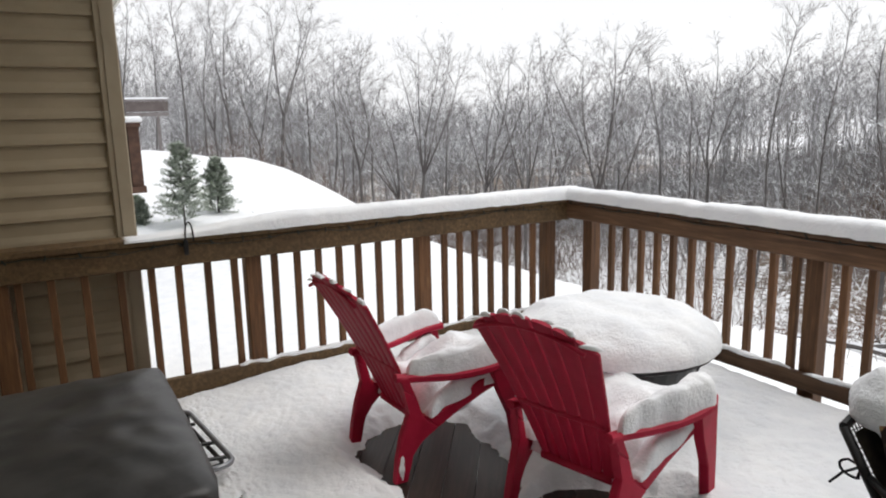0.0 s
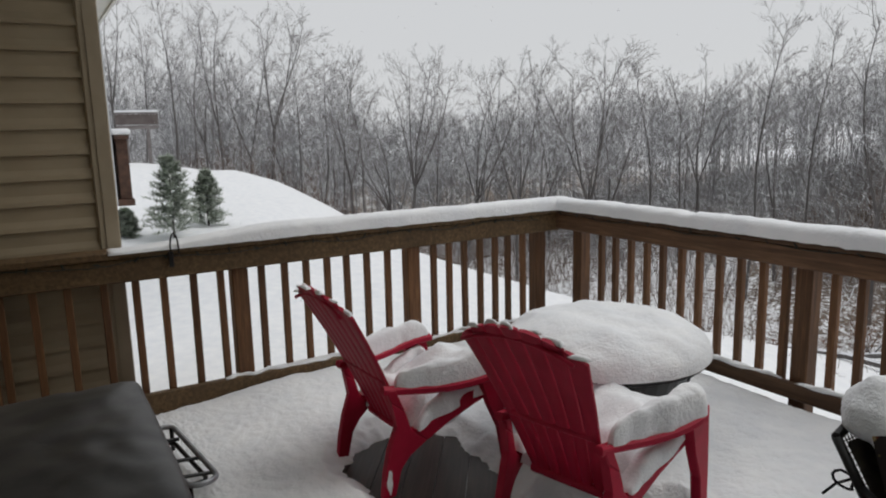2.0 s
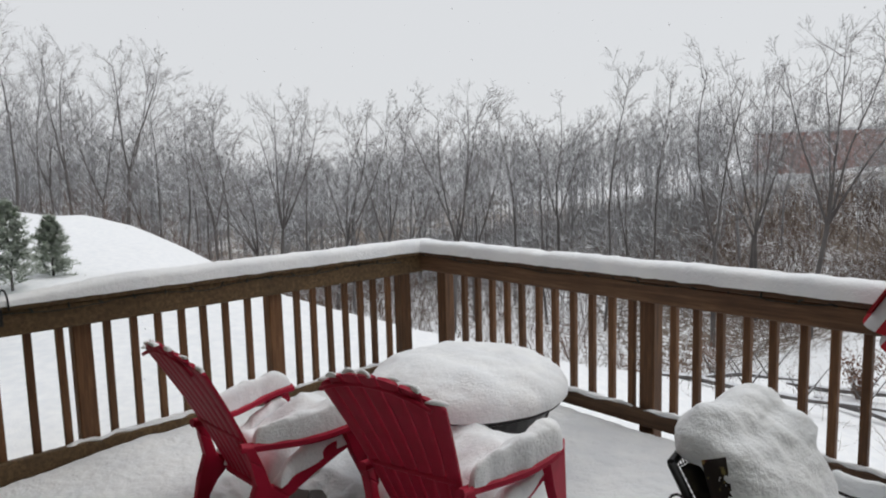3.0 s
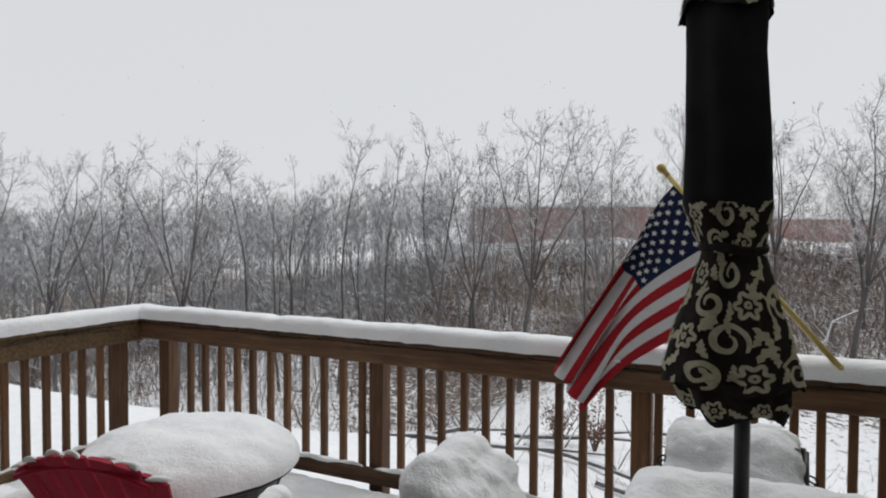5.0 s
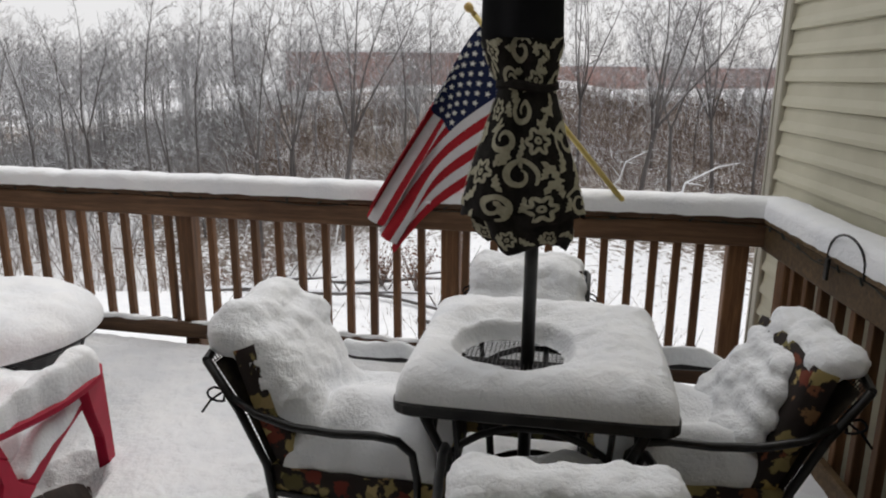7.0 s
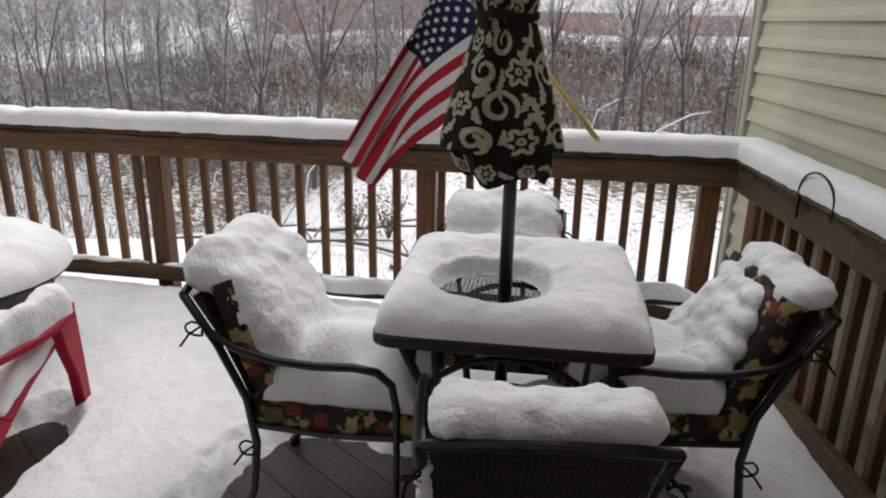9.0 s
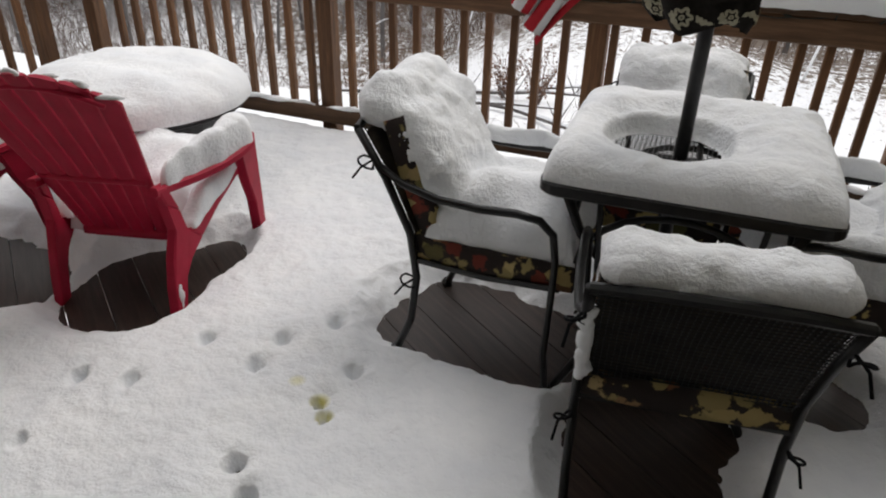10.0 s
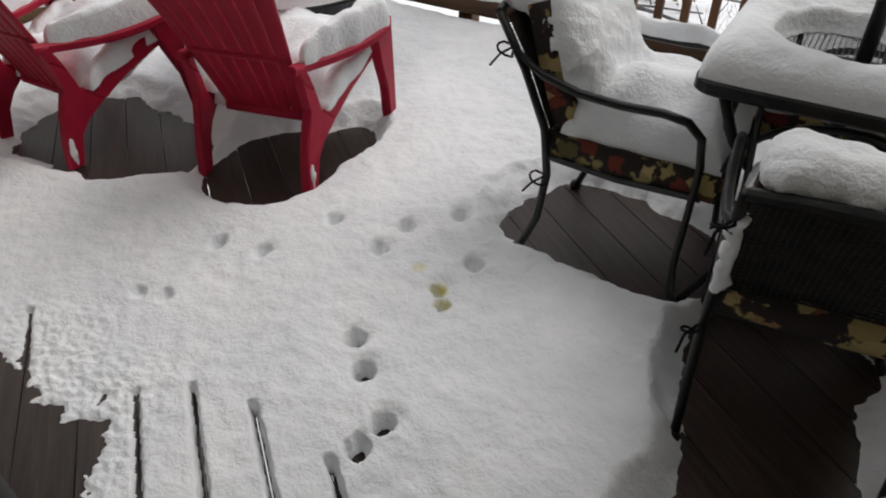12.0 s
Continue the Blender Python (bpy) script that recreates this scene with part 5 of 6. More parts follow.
# ---- bare trees across the valley ----
def grow(rnd, height, wide, leaders, lean, low):
    """A bare tree: its trunk and limbs in one mesh, its fine branches in another."""
    wood_, fine = Shape(), Shape()

    def limb(p, d, length, rad, segs, bend, rise, into, sides, thin=0.85):
        pts, rr, q, dd = [p], [rad], p.copy(), d.copy()
        for i in range(segs):
            dd = (dd + Vector((rnd.uniform(-1, 1), rnd.uniform(-1, 1), rnd.uniform(-0.7, 0.7))) * bend + Vector((0, 0, rise))).normalized()
            q = q + dd * length / segs
            pts.append(q.copy())
            rr.append(max(0.0035, rad * (1 - thin * (i + 1) / segs)))
        into.tube(pts, rr, sides)
        return pts, rr

    def side_of(ax, ang, turn):
        side = ax.orthogonal().normalized()
        side.rotate(Matrix.Rotation(turn, 3, ax))
        return (ax * math.cos(ang) + side * math.sin(ang)).normalized()

    def along(pts, rr, t):
        f = t * (len(pts) - 1)
        i = min(len(pts) - 2, int(f))
        return pts[i].lerp(pts[i + 1], f - i), (pts[i + 1] - pts[i]).normalized(), rr[i]

    base = Vector((0, 0, -0.3))
    up = Vector((lean, lean * 0.4, 1)).normalized()
    rad = height * (0.0068 if leaders == 1 else 0.0082)
    if leaders == 1:
        stems = [limb(base, up, height * 0.98, rad, 14, 0.08, 0.03, wood_, 7, 0.93)]
        starts = [low]
    else:
        head = height * rnd.uniform(0.30, 0.45)
        tp, tr = limb(base, up, head, rad * 1.1, 5, 0.05, 0.02, wood_, 7, 0.3)
        stems, starts = [], []
        for i in range(leaders):
            d = side_of((tp[-1] - tp[-2]).normalized(), rnd.uniform(0.22, 0.46), 6.283 * (i + rnd.uniform(-0.2, 0.2)) / leaders)
            stems.append(limb(tp[-1], d, (height - head) * rnd.uniform(0.80, 1.0), tr[-1] * 0.72, 9, 0.10, 0.05, wood_, 6, 0.9))
            starts.append(0.12)
    turn = rnd.uniform(0, 6)
    for (pts, rr), st in zip(stems, starts):
        n = 22 if leaders == 1 else max(9, 26 // leaders)
        for i in range(n):
            f = st + (0.97 - st) * ((i + rnd.random()) / n)
            at_, ax, r0 = along(pts, rr, f)
            turn += 2.4 + rnd.uniform(-0.5, 0.5)
            # the crown's outline: widest below its middle, rounded at the top
            g = (at_.z / height - low) / (1 - low)
            reach = wide * height * (0.30 + 0.70 * math.sqrt(max(0.0, 1 - (max(0.0, g) * 1.35 - 0.35) ** 2))) * rnd.uniform(0.55, 1.1)
            if leaders > 1:
                reach *= 0.72
            bp, br = limb(at_, side_of(ax, rnd.uniform(0.80, 1.25) * (1.0 - 0.35 * max(0.0, g)), turn), max(0.5, reach), max(0.013, r0 * rnd.uniform(0.30, 0.44)), 6, 0.21, 0.05, wood_, 4, 0.88)
            bl = (bp[-1] - bp[0]).length
            for c in range(7):
                a2, x2, r2_ = along(bp, br, 0.18 + 0.80 * (c + rnd.random()) / 7)
                sp, sr = limb(a2, side_of(x2, rnd.uniform(0.5, 1.0), rnd.uniform(0, 6.283)), bl * rnd.uniform(0.26, 0.50) * (1.15 - 0.6 * c / 7), max(0.006, r2_ * 0.45), 3, 0.30, 0.03, fine, 3, 0.6)
                sl = (sp[-1] - sp[0]).length
                for e in range(6):
                    a3, x3, r3_ = along(sp, sr, rnd.uniform(0.15, 1.0))
                    limb(a3, side_of(x3, rnd.uniform(0.4, 1.0), rnd.uniform(0, 6.283)), sl * rnd.uniform(0.35, 0.75), 0.0050, 2, 0.32, 0.02, fine, 3, 0.4)
    top = max(v[2] for v in fine.v)
    k = height / top
    for q in (wood_, fine):
        q.v = [(x * k, y * k, z * k) for x, y, z in q.v]
    return wood_, fine


rnd = random.Random(41)
templates = []
for wide, leaders, lean, low in ((0.23, 3, 0.04, 0.42), (0.18, 1, -0.06, 0.38), (0.26, 4, 0.06, 0.36), (0.17, 1, 0.05, 0.46), (0.22, 2, -0.09, 0.40), (0.26, 5, 0.0, 0.40), (0.19, 1, 0.11, 0.34), (0.17, 2, -0.05, 0.42)):
    a, b = grow(rnd, 10.0, wide, leaders, lean, low)
    far = a.mesh("trunk", HAZED_TWIG), b.mesh("branches", HAZED_TWIG)
    templates.append((a.mesh("trunk", BARK), b.mesh("branches", TWIG), far))
SKY_AZ = [-100, -88, -80, -73, -69, -62, -58, -53, -48, -43, -38, -35, -31, -27, -20, -15, -9, -3, 4, 9, 30]
SKY_EL = [11, 11, 11, 9.7, 7, 5.9, 4.9, 5.8, 6.6, 5.2, 6, 8.2, 7, 8.5, 9.5, 9.2, 9.9, 8.5, 9.6, 8.2, 8]
EYE_X, EYE_Y, EYE_Z = 0.46, -1.08, 1.5


def plant(az, dist, el_top, which, label, slim=1.0):
    x, y = EYE_X + dist * math.sin(radians(az)), EYE_Y + dist * math.cos(radians(az))
    base = gz(x, y)
    h = 1.03 * (EYE_Z + dist * math.tan(radians(el_top + 0.3)) - base)
    h = max(5.0, h)
    s = h / 10.0
    m = Matrix.Translation((x, y, base - 0.1)) @ Matrix.Rotation(rnd.uniform(0, 6.283), 4, "Z") @ Matrix.Diagonal((s * slim, s * slim, s, 1))
    t = thing("bare_tree", label, "tree", m, group="bare trees of the valley")
    # past 60 m trunk and crown both take the haze-paled grey
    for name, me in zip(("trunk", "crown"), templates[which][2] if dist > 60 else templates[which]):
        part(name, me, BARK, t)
    return t


LAB = ["tall bare grey tree dusted with snow", "slender bare winter tree with fine twigs", "wide crowned bare tree in falling snow", "thin leaning bare tree on the slope"]
# the trees that stand out against the sky
for az, el, d, wch, slim in ((-80, 11.2, 46, 1, 1.04), (-76.5, 10.3, 50, 4, 0.91), (-73, 9.9, 44, 2, 1.17), (-69, 7.2, 52, 6, 1.04), (-65.5, 5.9, 48, 3, 1.04), (-62, 6.1, 42, 5, 1.04), (-57.6, 4.9, 50, 2, 1.17), (-53.2, 5.9, 44, 0, 0.81),
                          (-47.8, 6.7, 42, 5, 1.10), (-42.7, 5.2, 52, 1, 1.10), (-39, 4.9, 58, 0, 1.04), (-35.3, 8.1, 46, 3, 0.91), (-31.3, 7.3, 48, 1, 0.78), (-27, 8.6, 44, 4, 0.98), (-24, 7.6, 50, 0, 0.78), (-20.3, 9.5, 42, 5, 1.04),
                          (-15, 9.2, 44, 3, 0.78), (-12.8, 8.4, 47, 6, 0.78), (-9, 10.0, 45, 2, 1.04), (-1, 8.4, 50, 5, 0.98), (3.8, 9.7, 40, 2, 1.10), (6.4, 8.6, 43, 4, 0.98), (9.5, 8.2, 46, 5, 1.04), (12.5, 8.0, 44, 1, 1.04), (-84, 11.3, 48, 0, 0.91)):
    plant(az, d, el, wch, LAB[wch % 4], slim)
for az, el, d, wch in ((-86, 10.2, 56, 3), (-82.3, 9.4, 60, 6), (-78.4, 9.8, 56, 1), (-74.8, 8.6, 59, 7), (-71, 7.9, 57, 3), (-67.2, 6.3, 58, 1), (-60, 5.0, 60, 6), (-50.5, 5.2, 58, 7)):
    plant(az, d, el, wch, LAB[wch % 4], 0.9)
for i in range(52):
    az = rnd.uniform(-92, 20)
    d = rnd.uniform(44, 88)
    el = float(np.interp(az, SKY_AZ, SKY_EL)) * rnd.uniform(0.12, 0.72) - 0.6
    plant(az, d, el, rnd.choice((1, 3, 6, 7, 0, 2, 4, 5)), LAB[rnd.randrange(4)], rnd.uniform(0.9, 1.35))


# ---- far woods: hundreds of faint trees on the slopes behind ----
def mesh_of(shape_list, name, mat, label, category):
    s = Shape()
    for q in shape_list:
        i = len(s.v)
        s.v += q.v
        s.f += [tuple(i + k for k in f) for f in q.f]
    return single(name, s, mat, label, category, kind="stuff")


def faint_tree(x, y, h, r):
    s = Shape()
    z = gz(x, y)
    w = h * 0.0038
    bend = r.uniform(-0.11, 0.11) * h
    s.tube([(x, y, z - 0.5), (x - bend * 0.25, y, z + h * 0.45), (x + bend, y, z + h * 0.95)], [w, w * 0.7, w * 0.12], 4)
    for _ in range(r.randrange(15, 22)):
        t = r.uniform(0.3, 0.95)
        a, l = r.uniform(0, 6.283), h * 0.36 * math.sqrt(1.05 - t) * r.uniform(0.4, 1.0)
        p = Vector((x + bend * (1.9 * t * t - 0.9 * t), y, z + h * t * 0.95))
        q = p + Vector((math.cos(a) * l * 0.7, math.sin(a) * l * 0.7, l * r.uniform(0.5, 1.1)))
        mid = p.lerp(q, 0.5) + Vector((r.uniform(-1, 1), r.uniform(-1, 1), 0)) * l * 0.08
        s.tube([p, mid, q], [w * 0.5, w * 0.34, w * 0.12], 3)
        for _ in range(4):
            b = p.lerp(q, r.uniform(0.25, 1.0))
            e = b + Vector((r.uniform(-1, 1), r.uniform(-1, 1), r.uniform(0.2, 1.2))) * l * 0.45
            s.tube([b, e], [w * 0.30, w * 0.16], 3)
    return s


r2 = random.Random(7)
woods = []
for i in range(1600):
    az = r2.uniform(-98, 26)
    d = 72 * (230 / 72) ** r2.random()
    x, y = EYE_X + d * math.sin(radians(az)), EYE_Y + d * math.cos(radians(az))
    if az > -27 and d > 125:
        continue
    lim = float(np.interp(az, SKY_AZ, SKY_EL))
    h = min(21.0 if az < -66 else 17.0, max(4.0, 1.5 + d * math.tan(radians(lim * r2.uniform(0.2, 0.98 if az < -66 else 0.82) - 0.5 - (1.6 if az > -26 else 0))) - gz(x, y)))
    woods.append(faint_tree(x, y, h, r2))
mesh_of(woods, "far_woods", HAZED_TWIG, "snowy woods on the slopes beyond, paled by haze", "woods")


# ---- brush and saplings on the valley sides ----
def brush(n, seed, az0, az1, d0, d1, h0, h1, name, mat, label, lean=0.5, twigs=4, thick=0.012):
    r = random.Random(seed)
    s = Shape()
    for i in range(n):
        az, d = r.uniform(az0, az1), d0 + (d1 - d0) * r.random() ** 0.75
        x, y = EYE_X + d * math.sin(radians(az)), EYE_Y + d * math.cos(radians(az))
        if y < 8 and x < -5 or lump((x, y, 0), 0.12, seed) < -0.28:
            continue
        z, h = gz(x, y), r.uniform(h0, h1)
        p = Vector((x, y, z - 0.2))
        q = p + Vector((r.uniform(-lean, lean) * h, r.uniform(-lean, lean) * h, h))
        w = thick * (0.6 + 0.8 * r.random()) * (0.6 + d / 60)
        s.tube([p, p.lerp(q, 0.5) + Vector((r.uniform(-0.1, 0.1) * h, 0, 0)), q], [w, w * 0.7, w * 0.25], 3)
        for _ in range(twigs):
            b = p.lerp(q, r.uniform(0.25, 0.95))
            e = b + Vector((r.uniform(-1, 1), r.uniform(-1, 1), r.uniform(-0.1, 0.9))) * h * r.uniform(0.15, 0.4)
            s.tube([b, e], [w * 0.5, w * 0.2], 3)
    return single(name, s, mat, label, "undergrowth", kind="stuff")


brush(8000, 5, -60, 24, 36, 70, 0.8, 2.8, "brush", BRUSH, "tangled brown brush dusted with snow")
brush(5500, 6, -92, -50, 36, 85, 1.0, 3.2, "brush", BRUSH, "tangled grey brush along the wood edge")
brush(5600, 9, -60, -27, 46, 118, 1.4, 5.0, "thicket", HAZED_TWIG, "snowy saplings on the far slope, paled by haze", twigs=5, thick=0.02)
brush(6500, 10, -29, 24, 44, 110, 1.2, 4.2, "thicket", BRUSH, "dark brown thicket below the brick building", twigs=5, thick=0.018)
brush(800, 8, -48, 8, 14, 34, 0.3, 1.2, "weeds", BRUSH, "dry weeds and twigs poking through snow", lean=0.8, twigs=3, thick=0.008)

# rust-leaved shrubs
r3 = random.Random(12)
for az, d, h in ((-14, 20, 1.7), (-17, 21, 1.5), (-30, 30, 2.6), (-33, 34, 3.0), (-27, 36, 3.0), (-38, 38, 3.0)):
    x, y = EYE_X + d * math.sin(radians(az)), EYE_Y + d * math.cos(radians(az))
    sb = thing("shrub", "low shrub still holding rust brown leaves", "shrub", pose(x, y, gz(x, y)), group="rust leaved shrubs")
    st, lv = Shape(), Shape()
    for _ in range(26):
        a, l = r3.uniform(0, 6.283), h * r3.uniform(0.5, 1)
        e = Vector((math.cos(a) * l * 0.45, math.sin(a) * l * 0.45, l))
        st.tube([(0, 0, -0.1), e * 0.5 + Vector((0, 0, 0.1)), e], [0.012, 0.008, 0.003], 3)
        for _ in range(16):
            c = e * r3.uniform(0.3, 1.0) + Vector((r3.uniform(-1, 1), r3.uniform(-1, 1), r3.uniform(-1, 1))) * 0.12 * h
            q = 0.03 + 0.02 * r3.random()
            n1, n2 = Vector((r3.uniform(-1, 1), r3.uniform(-1, 1), r3.uniform(-1, 1))).normalized() * q, Vector((r3.uniform(-1, 1), r3.uniform(-1, 1), r3.uniform(-1, 1))).normalized() * q
            i = len(lv.v)
            lv.v += [tuple(c - n1), tuple(c + n2), tuple(c + n1), tuple(c - n2)]
            lv.f.append((i, i + 1, i + 2, i + 3))
    part("stem_tangle", st, BRUSH, sb)
    part("foliage", lv, RUST, sb)

# fallen trunks with snow on them
for x0, y0, a, l in ((-9, 14, 20, 6), (-6, 17, -15, 7), (-3.5, 15, 10, 5), (-5.5, 21, 35, 6), (0.5, 18, -8, 5), (-7.5, 19, 5, 5), (-10.5, 18, -25, 5), (-2.5, 19.5, 22, 4)):
    q = [(x0 + l * t * math.cos(radians(a)), y0 + l * t * math.sin(radians(a)), gz(x0 + l * t * math.cos(radians(a)), y0 + l * t * math.sin(radians(a))) + 0.12 + 0.5 * t * t) for t in np.linspace(0, 1, 6)]
    log = thing("fallen_trunk", "fallen tree trunk lying on the snowy slope", "log")
    part("stem", Shape().tube(q, [0.09, 0.085, 0.08, 0.07, 0.05, 0.03], 7), BARK, log)
    for t in (2, 3, 4):
        p = Vector(q[t])
        part("branch", Shape().tube([p, p + Vector((0.4, 0.5, 0.8))], [0.03, 0.008], 4), BARK, log)
        part("branch", Shape().tube([p, p + Vector((-0.2, -0.5, 0.7))], [0.025, 0.008], 4), BARK, log)

# a pale limb arching over the brush
def pale_limb(az, d, s, label):
    x, y = EYE_X + d * math.sin(radians(az)), EYE_Y + d * math.cos(radians(az))
    z = gz(x, y)
    li = Shape().tube([(x, y, z), (x + 0.3 * s, y, z + 1.7 * s), (x + 0.9 * s, y, z + 2.4 * s), (x + 1.2 * s, y, z + 3.6 * s), (x + 2.6 * s, y, z + 4.4 * s), (x + 3.5 * s, y, z + 4.6 * s)], [0.06 * s, 0.055 * s, 0.055 * s, 0.045 * s, 0.035 * s, 0.012 * s], 6)
    li.tube([(x + 0.9 * s, y, z + 2.4 * s), (x + 0.2 * s, y, z + 3.3 * s)], [0.035 * s, 0.012 * s], 5).tube([(x + 1.2 * s, y, z + 3.6 * s), (x + 2.0 * s, y, z + 3.5 * s)], [0.04 * s, 0.015 * s], 5)
    single("snowy_limb", li, SNOW, label, "branch", smooth=True)


pale_limb(5.5, 34, 1.0, "crooked limb coated white with snow")
pale_limb(-24, 38, -0.9, "broken limb coated white with snow")
pale_limb(-21, 40, 0.8, "bent sapling coated white with snow")
pale_limb(-16.5, 41, -0.7, "bent sapling coated white with snow")
pale_limb(-13.5, 39, 0.75, "forked limb coated white with snow")
pale_limb(-29, 43, 0.7, "bent sapling coated white with snow")
pale_limb(11, 38, -0.9, "crooked limb coated white with snow")
pale_limb(1.5, 42, 0.8, "forked limb coated white with snow")


# ---- two young pines on the hill ----
def pine(az, d, h, seed, label):
    x, y = EYE_X + d * math.sin(radians(az)), EYE_Y + d * math.cos(radians(az))
    t = thing("young_pine", label, "tree", pose(x, y, gz(x, y) - 0.05), group="young pines on the hill")
    r = random.Random(seed)
    part("trunk", Shape().tube([(0, 0, -0.1), (0.01, 0, h * 0.5), (0, 0.01, h)], [0.035, 0.025, 0.006], 6), BARK, t)
    s = Shape()
    for k in range(230):
        f = r.random() ** 0.8
        z = h * (0.05 + 0.95 * f)
        l = h * 0.38 * (1 - f) ** 0.75 * r.uniform(0.5, 1.1) + 0.08
        a = r.uniform(0, 6.283)
        d_ = Vector((math.cos(a), math.sin(a), r.uniform(-0.15, 0.75)))
        p = Vector((0, 0, z))
        s.tube([p, p + d_ * l], [0.008, 0.003], 3)
        for j in range(12):
            b = p + d_ * l * (0.25 + 0.75 * j / 11)
            for g in range(5):
                e = b + (d_ * 0.6 + Vector((r.uniform(-1, 1), r.uniform(-1, 1), r.uniform(-0.5, 0.8)))).normalized() * 0.13
                sd = (e - b).cross(Vector((0, 0, 1))).normalized() * 0.013
                i = len(s.v)
                s.v += [tuple(b - sd), tuple(b + sd), tuple(e)]
                s.f.append((i, i + 1, i + 2))
    part("crown", s, NEEDLES, t)


pine(-80.7, 19.5, 2.15, 3, "young green pine with snow on its needles")
pine(-78.1, 21.0, 1.6, 4, "small dusky pine standing in snow")
pine(-84.0, 20.0, 0.75, 5, "tiny pine seedling by the house corner")

# ---- long brick building on the ridge ----
bld = thing("brick_building", "long low red brick building behind the trees", "building")


def ring_at(az, d):
    return Vector((EYE_X + d * math.sin(radians(az)), EYE_Y + d * math.cos(radians(az)), 0))


for a0, d0, a1, d1, z_top, z_low in ((-24.5, 150, -5.2, 150, 6.0, -4.0), (-5.2, 158, 15.5, 205, 3.7, -7.0)):
    p, q = ring_at(a0, d0), ring_at(a1, d1)
    m = Matrix.Translation(p) @ Matrix.Rotation(math.atan2((q - p).y, (q - p).x), 4, "Z")
    ln = (q - p).length
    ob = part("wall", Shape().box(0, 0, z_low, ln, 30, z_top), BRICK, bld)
    ob.matrix_local = m
    ob = part("roof", Shape().box(-0.3, -0.3, z_top, ln + 0.3, 30.3, z_top + 0.35), SNOW, bld)
    ob.matrix_local = m
    ob = part("snow_bank", Shape().box(-3, -6, z_low - 1, ln + 3, -0.5, z_low + 2.2), SNOW, bld)
    ob.matrix_local = m

# ---- the next house and its deck, past the wing's corner ----
nh = thing("neighbour_house", "pale sided neighbouring house with a brown deck", "house")
part("wall", Shape().box(-20, -9, 0.45, -11.25, 0.07, 5.5), PALE, nh)
part("basement_wall", Shape().box(-20, -9, -2.5, -11.4, -0.4, 0.45), PALE, nh)
part("roof", Shape().box(-20.4, -9.4, 5.5, -10.9, 0.5, 5.8), SNOW, nh)
for i in range(3):
    part("deck_panel", Shape().box(-11.95 + 0.22 * i, 0.12, 0.52, -11.77 + 0.22 * i, 0.29, 1.46, edge=0.01), DARKWOOD, nh)
part("deck_rail", Shape().box(-12.0, 0.10, 1.44, -11.25, 0.31, 1.50), DARKWOOD, nh)
part("deck_floor", Shape().box(-12.0, 0.07, 0.42, -11.25, 0.31, 0.52), DARKWOOD, nh)
single("deck_rail_snow", Shape().box(-12.02, 0.07, 1.50, -11.24, 0.34, 1.60, edge=0.03), SNOW, "snow on the neighbour's deck rail", "snow", smooth=True)
GREYWOOD = speckled("grey_timber", (0.16, 0.14, 0.135), (0.23, 0.21, 0.205), 3, 0.8)
fd = thing("far_deck", "raised wooden deck on posts with snowy rail", "deck")
c0, c1 = ring_at(-84.0, 40), ring_at(-81.1, 40)
fm = Matrix.Translation((c0.x, c0.y, 0)) @ Matrix.Rotation(math.atan2((c1 - c0).y, (c1 - c0).x), 4, "Z")
ln = (c1 - c0).length
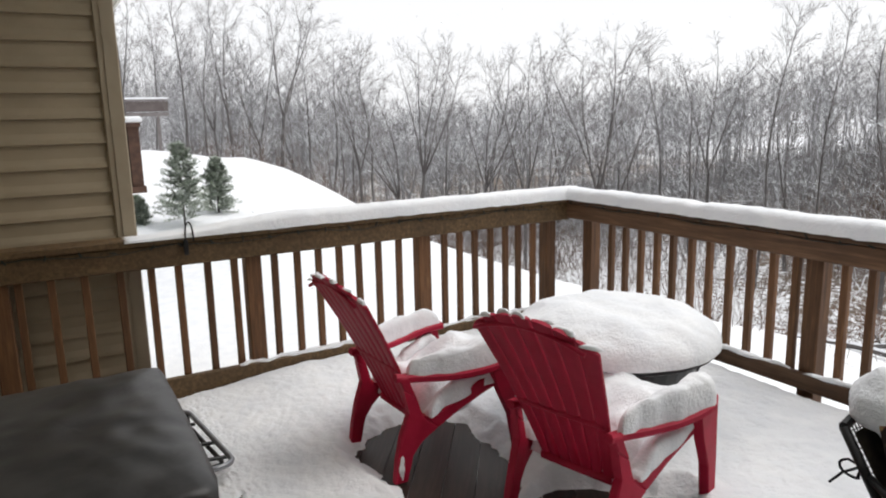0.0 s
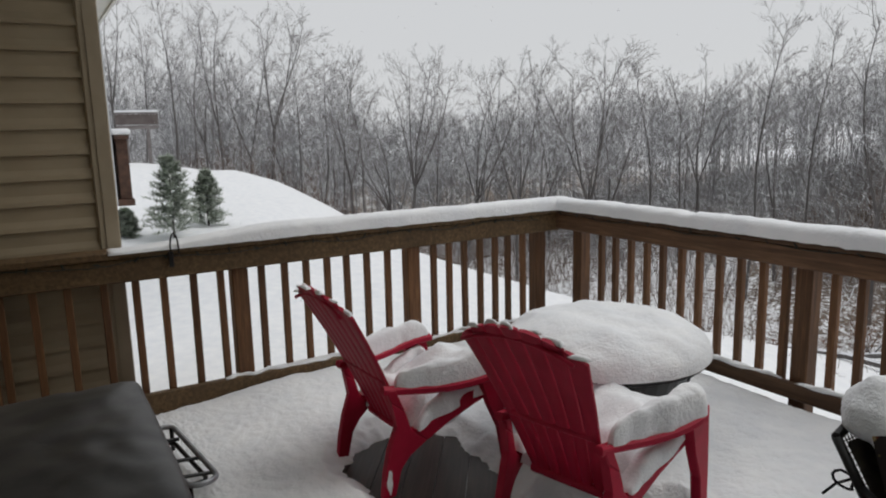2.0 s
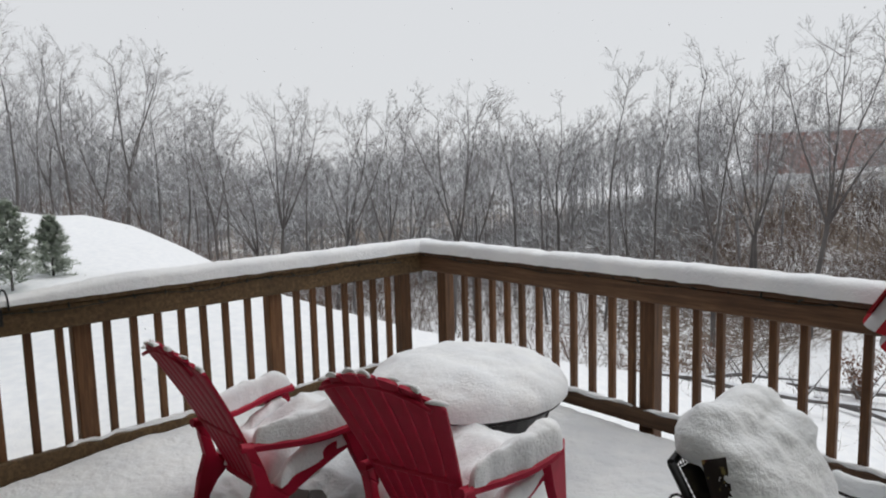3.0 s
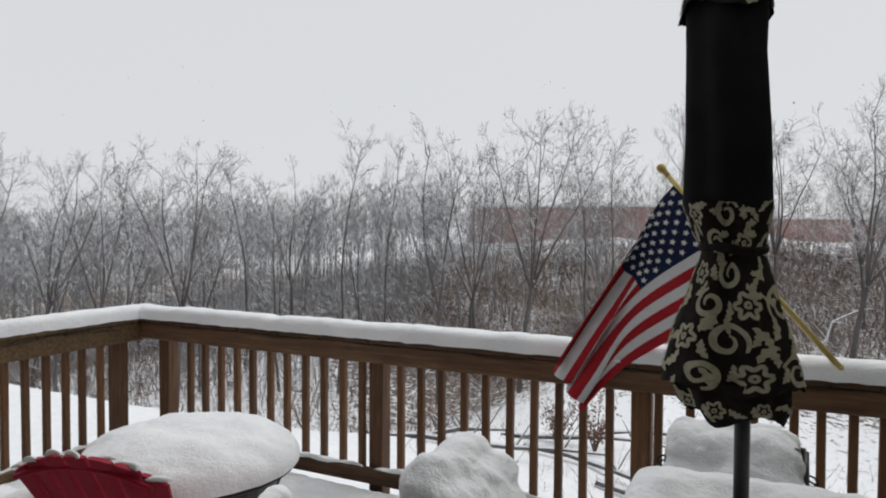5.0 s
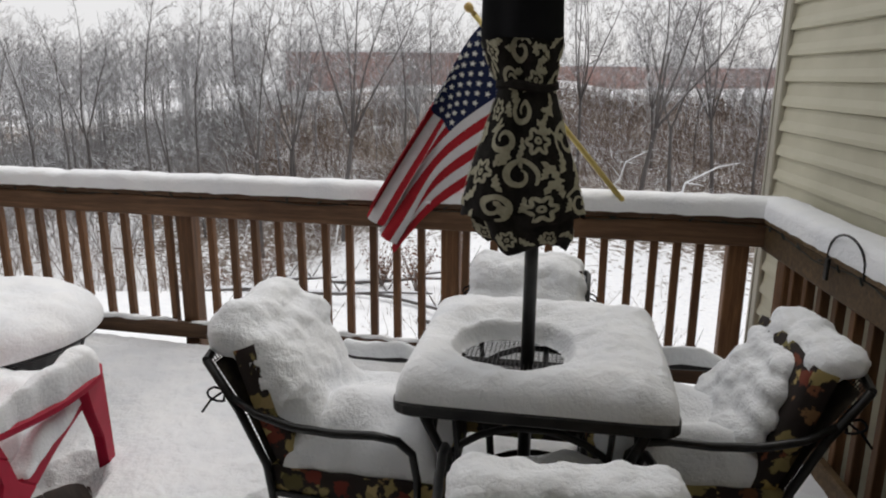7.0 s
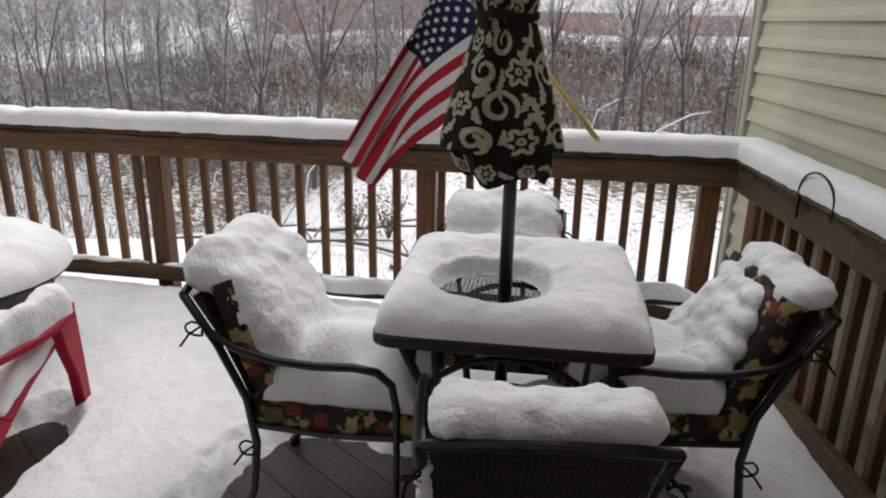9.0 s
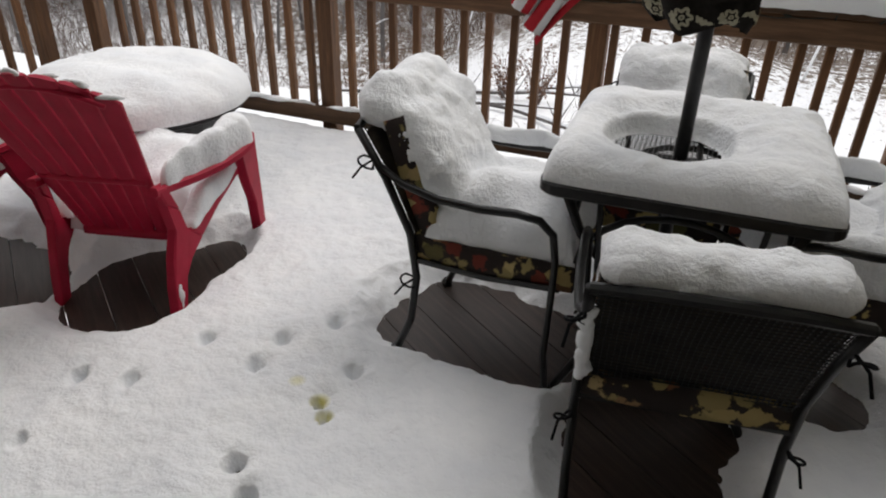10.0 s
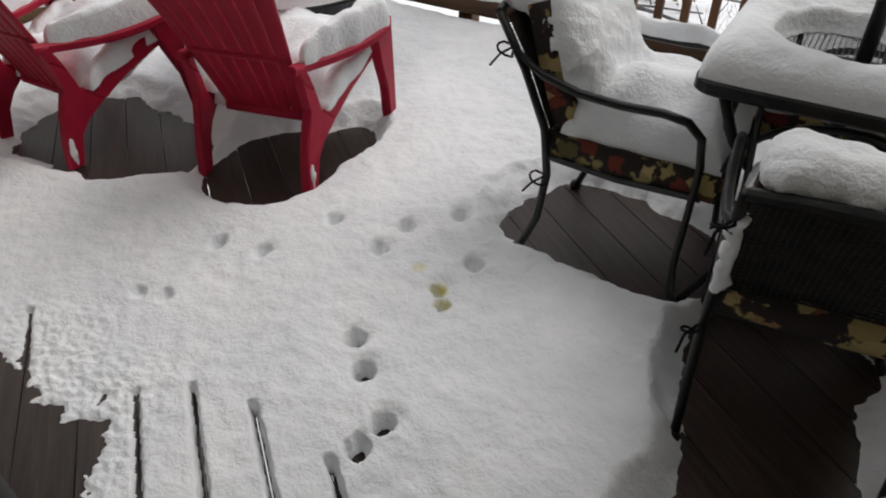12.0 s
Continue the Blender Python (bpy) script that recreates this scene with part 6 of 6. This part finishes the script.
for nm, s, mat in (("platform", Shape().box(0, -0.3, 1.85, ln, 2.0, 2.02), GREYWOOD), ("top_rail", Shape().box(0, -0.3, 2.62, ln, -0.2, 2.70), GREYWOOD), ("snow", Shape().box(-0.03, -0.34, 2.70, ln + 0.03, -0.14, 2.80), SNOW),
                   ("panel", Shape().box(0.0, -0.27, 2.08, ln, -0.23, 2.6), speckled("grey_brown_lattice", (0.10, 0.08, 0.075), (0.15, 0.125, 0.12), 3, 0.8)), ("post", Shape().box(0.35, -0.2, -1.2, 0.5, -0.05, 1.85), GREYWOOD), ("post", Shape().box(ln - 0.6, -0.2, -1.2, ln - 0.45, -0.05, 1.85), GREYWOOD)):
    ob = part(nm, s, mat, fd)
    ob.matrix_local = fm

# ---- snowflakes in the air ----
r4 = random.Random(99)
fl = Shape()
for _ in range(1500):
    d = 3.6 + 22 * r4.random() ** 1.3
    az = radians(r4.uniform(-88, 18))
    x, y, z = EYE_X + d * math.sin(az), EYE_Y + d * math.cos(az), EYE_Z + d * r4.uniform(-0.30, 0.22)
    if y < 2.6 and x > -3.7 or x < -3.2 and y < 0.2:
        continue
    q = 0.0035 + 0.0035 * r4.random()
    i = len(fl.v)
    fl.v += [(x - q, y, z), (x + q, y, z), (x, y - q, z), (x, y + q, z), (x, y, z - q * 1.5), (x, y, z + q * 1.5)]
    fl.f += [(i + a, i + b, i + c) for a, b, c in ((0, 2, 5), (2, 1, 5), (1, 3, 5), (3, 0, 5), (2, 0, 4), (1, 2, 4), (3, 1, 4), (0, 3, 4))]
single("falling_snow", fl, SNOW, "sparse white snowflakes falling over the valley", "snowflakes", kind="stuff")


# ---- deck boards, piece by piece ----
for k in range(-30, 31):
    c = 0.134 * (k + 0.5) + 0.017
    out = clip_board(c, 0.0652)
    if len(out) < 3:
        continue
    # board frame: x along the grain
    s, n = Shape(), len(out)
    q = [(p.dot(bd), p.dot(bn) - c) for p in out]
    s.v = [(x, y, -0.002) for x, y in q] + [(x, y, -0.034) for x, y in q]
    s.f = [tuple(range(n)), tuple(n + i for i in reversed(range(n)))] + [(i, n + i, n + (i + 1) % n, (i + 1) % n) for i in range(n)]
    ob = part("deck_board", s, BOARD, floor)
    ob.matrix_local = Matrix.Translation((bn.x * c, bn.y * c, 0)) @ Matrix.Rotation(BA, 4, "Z")
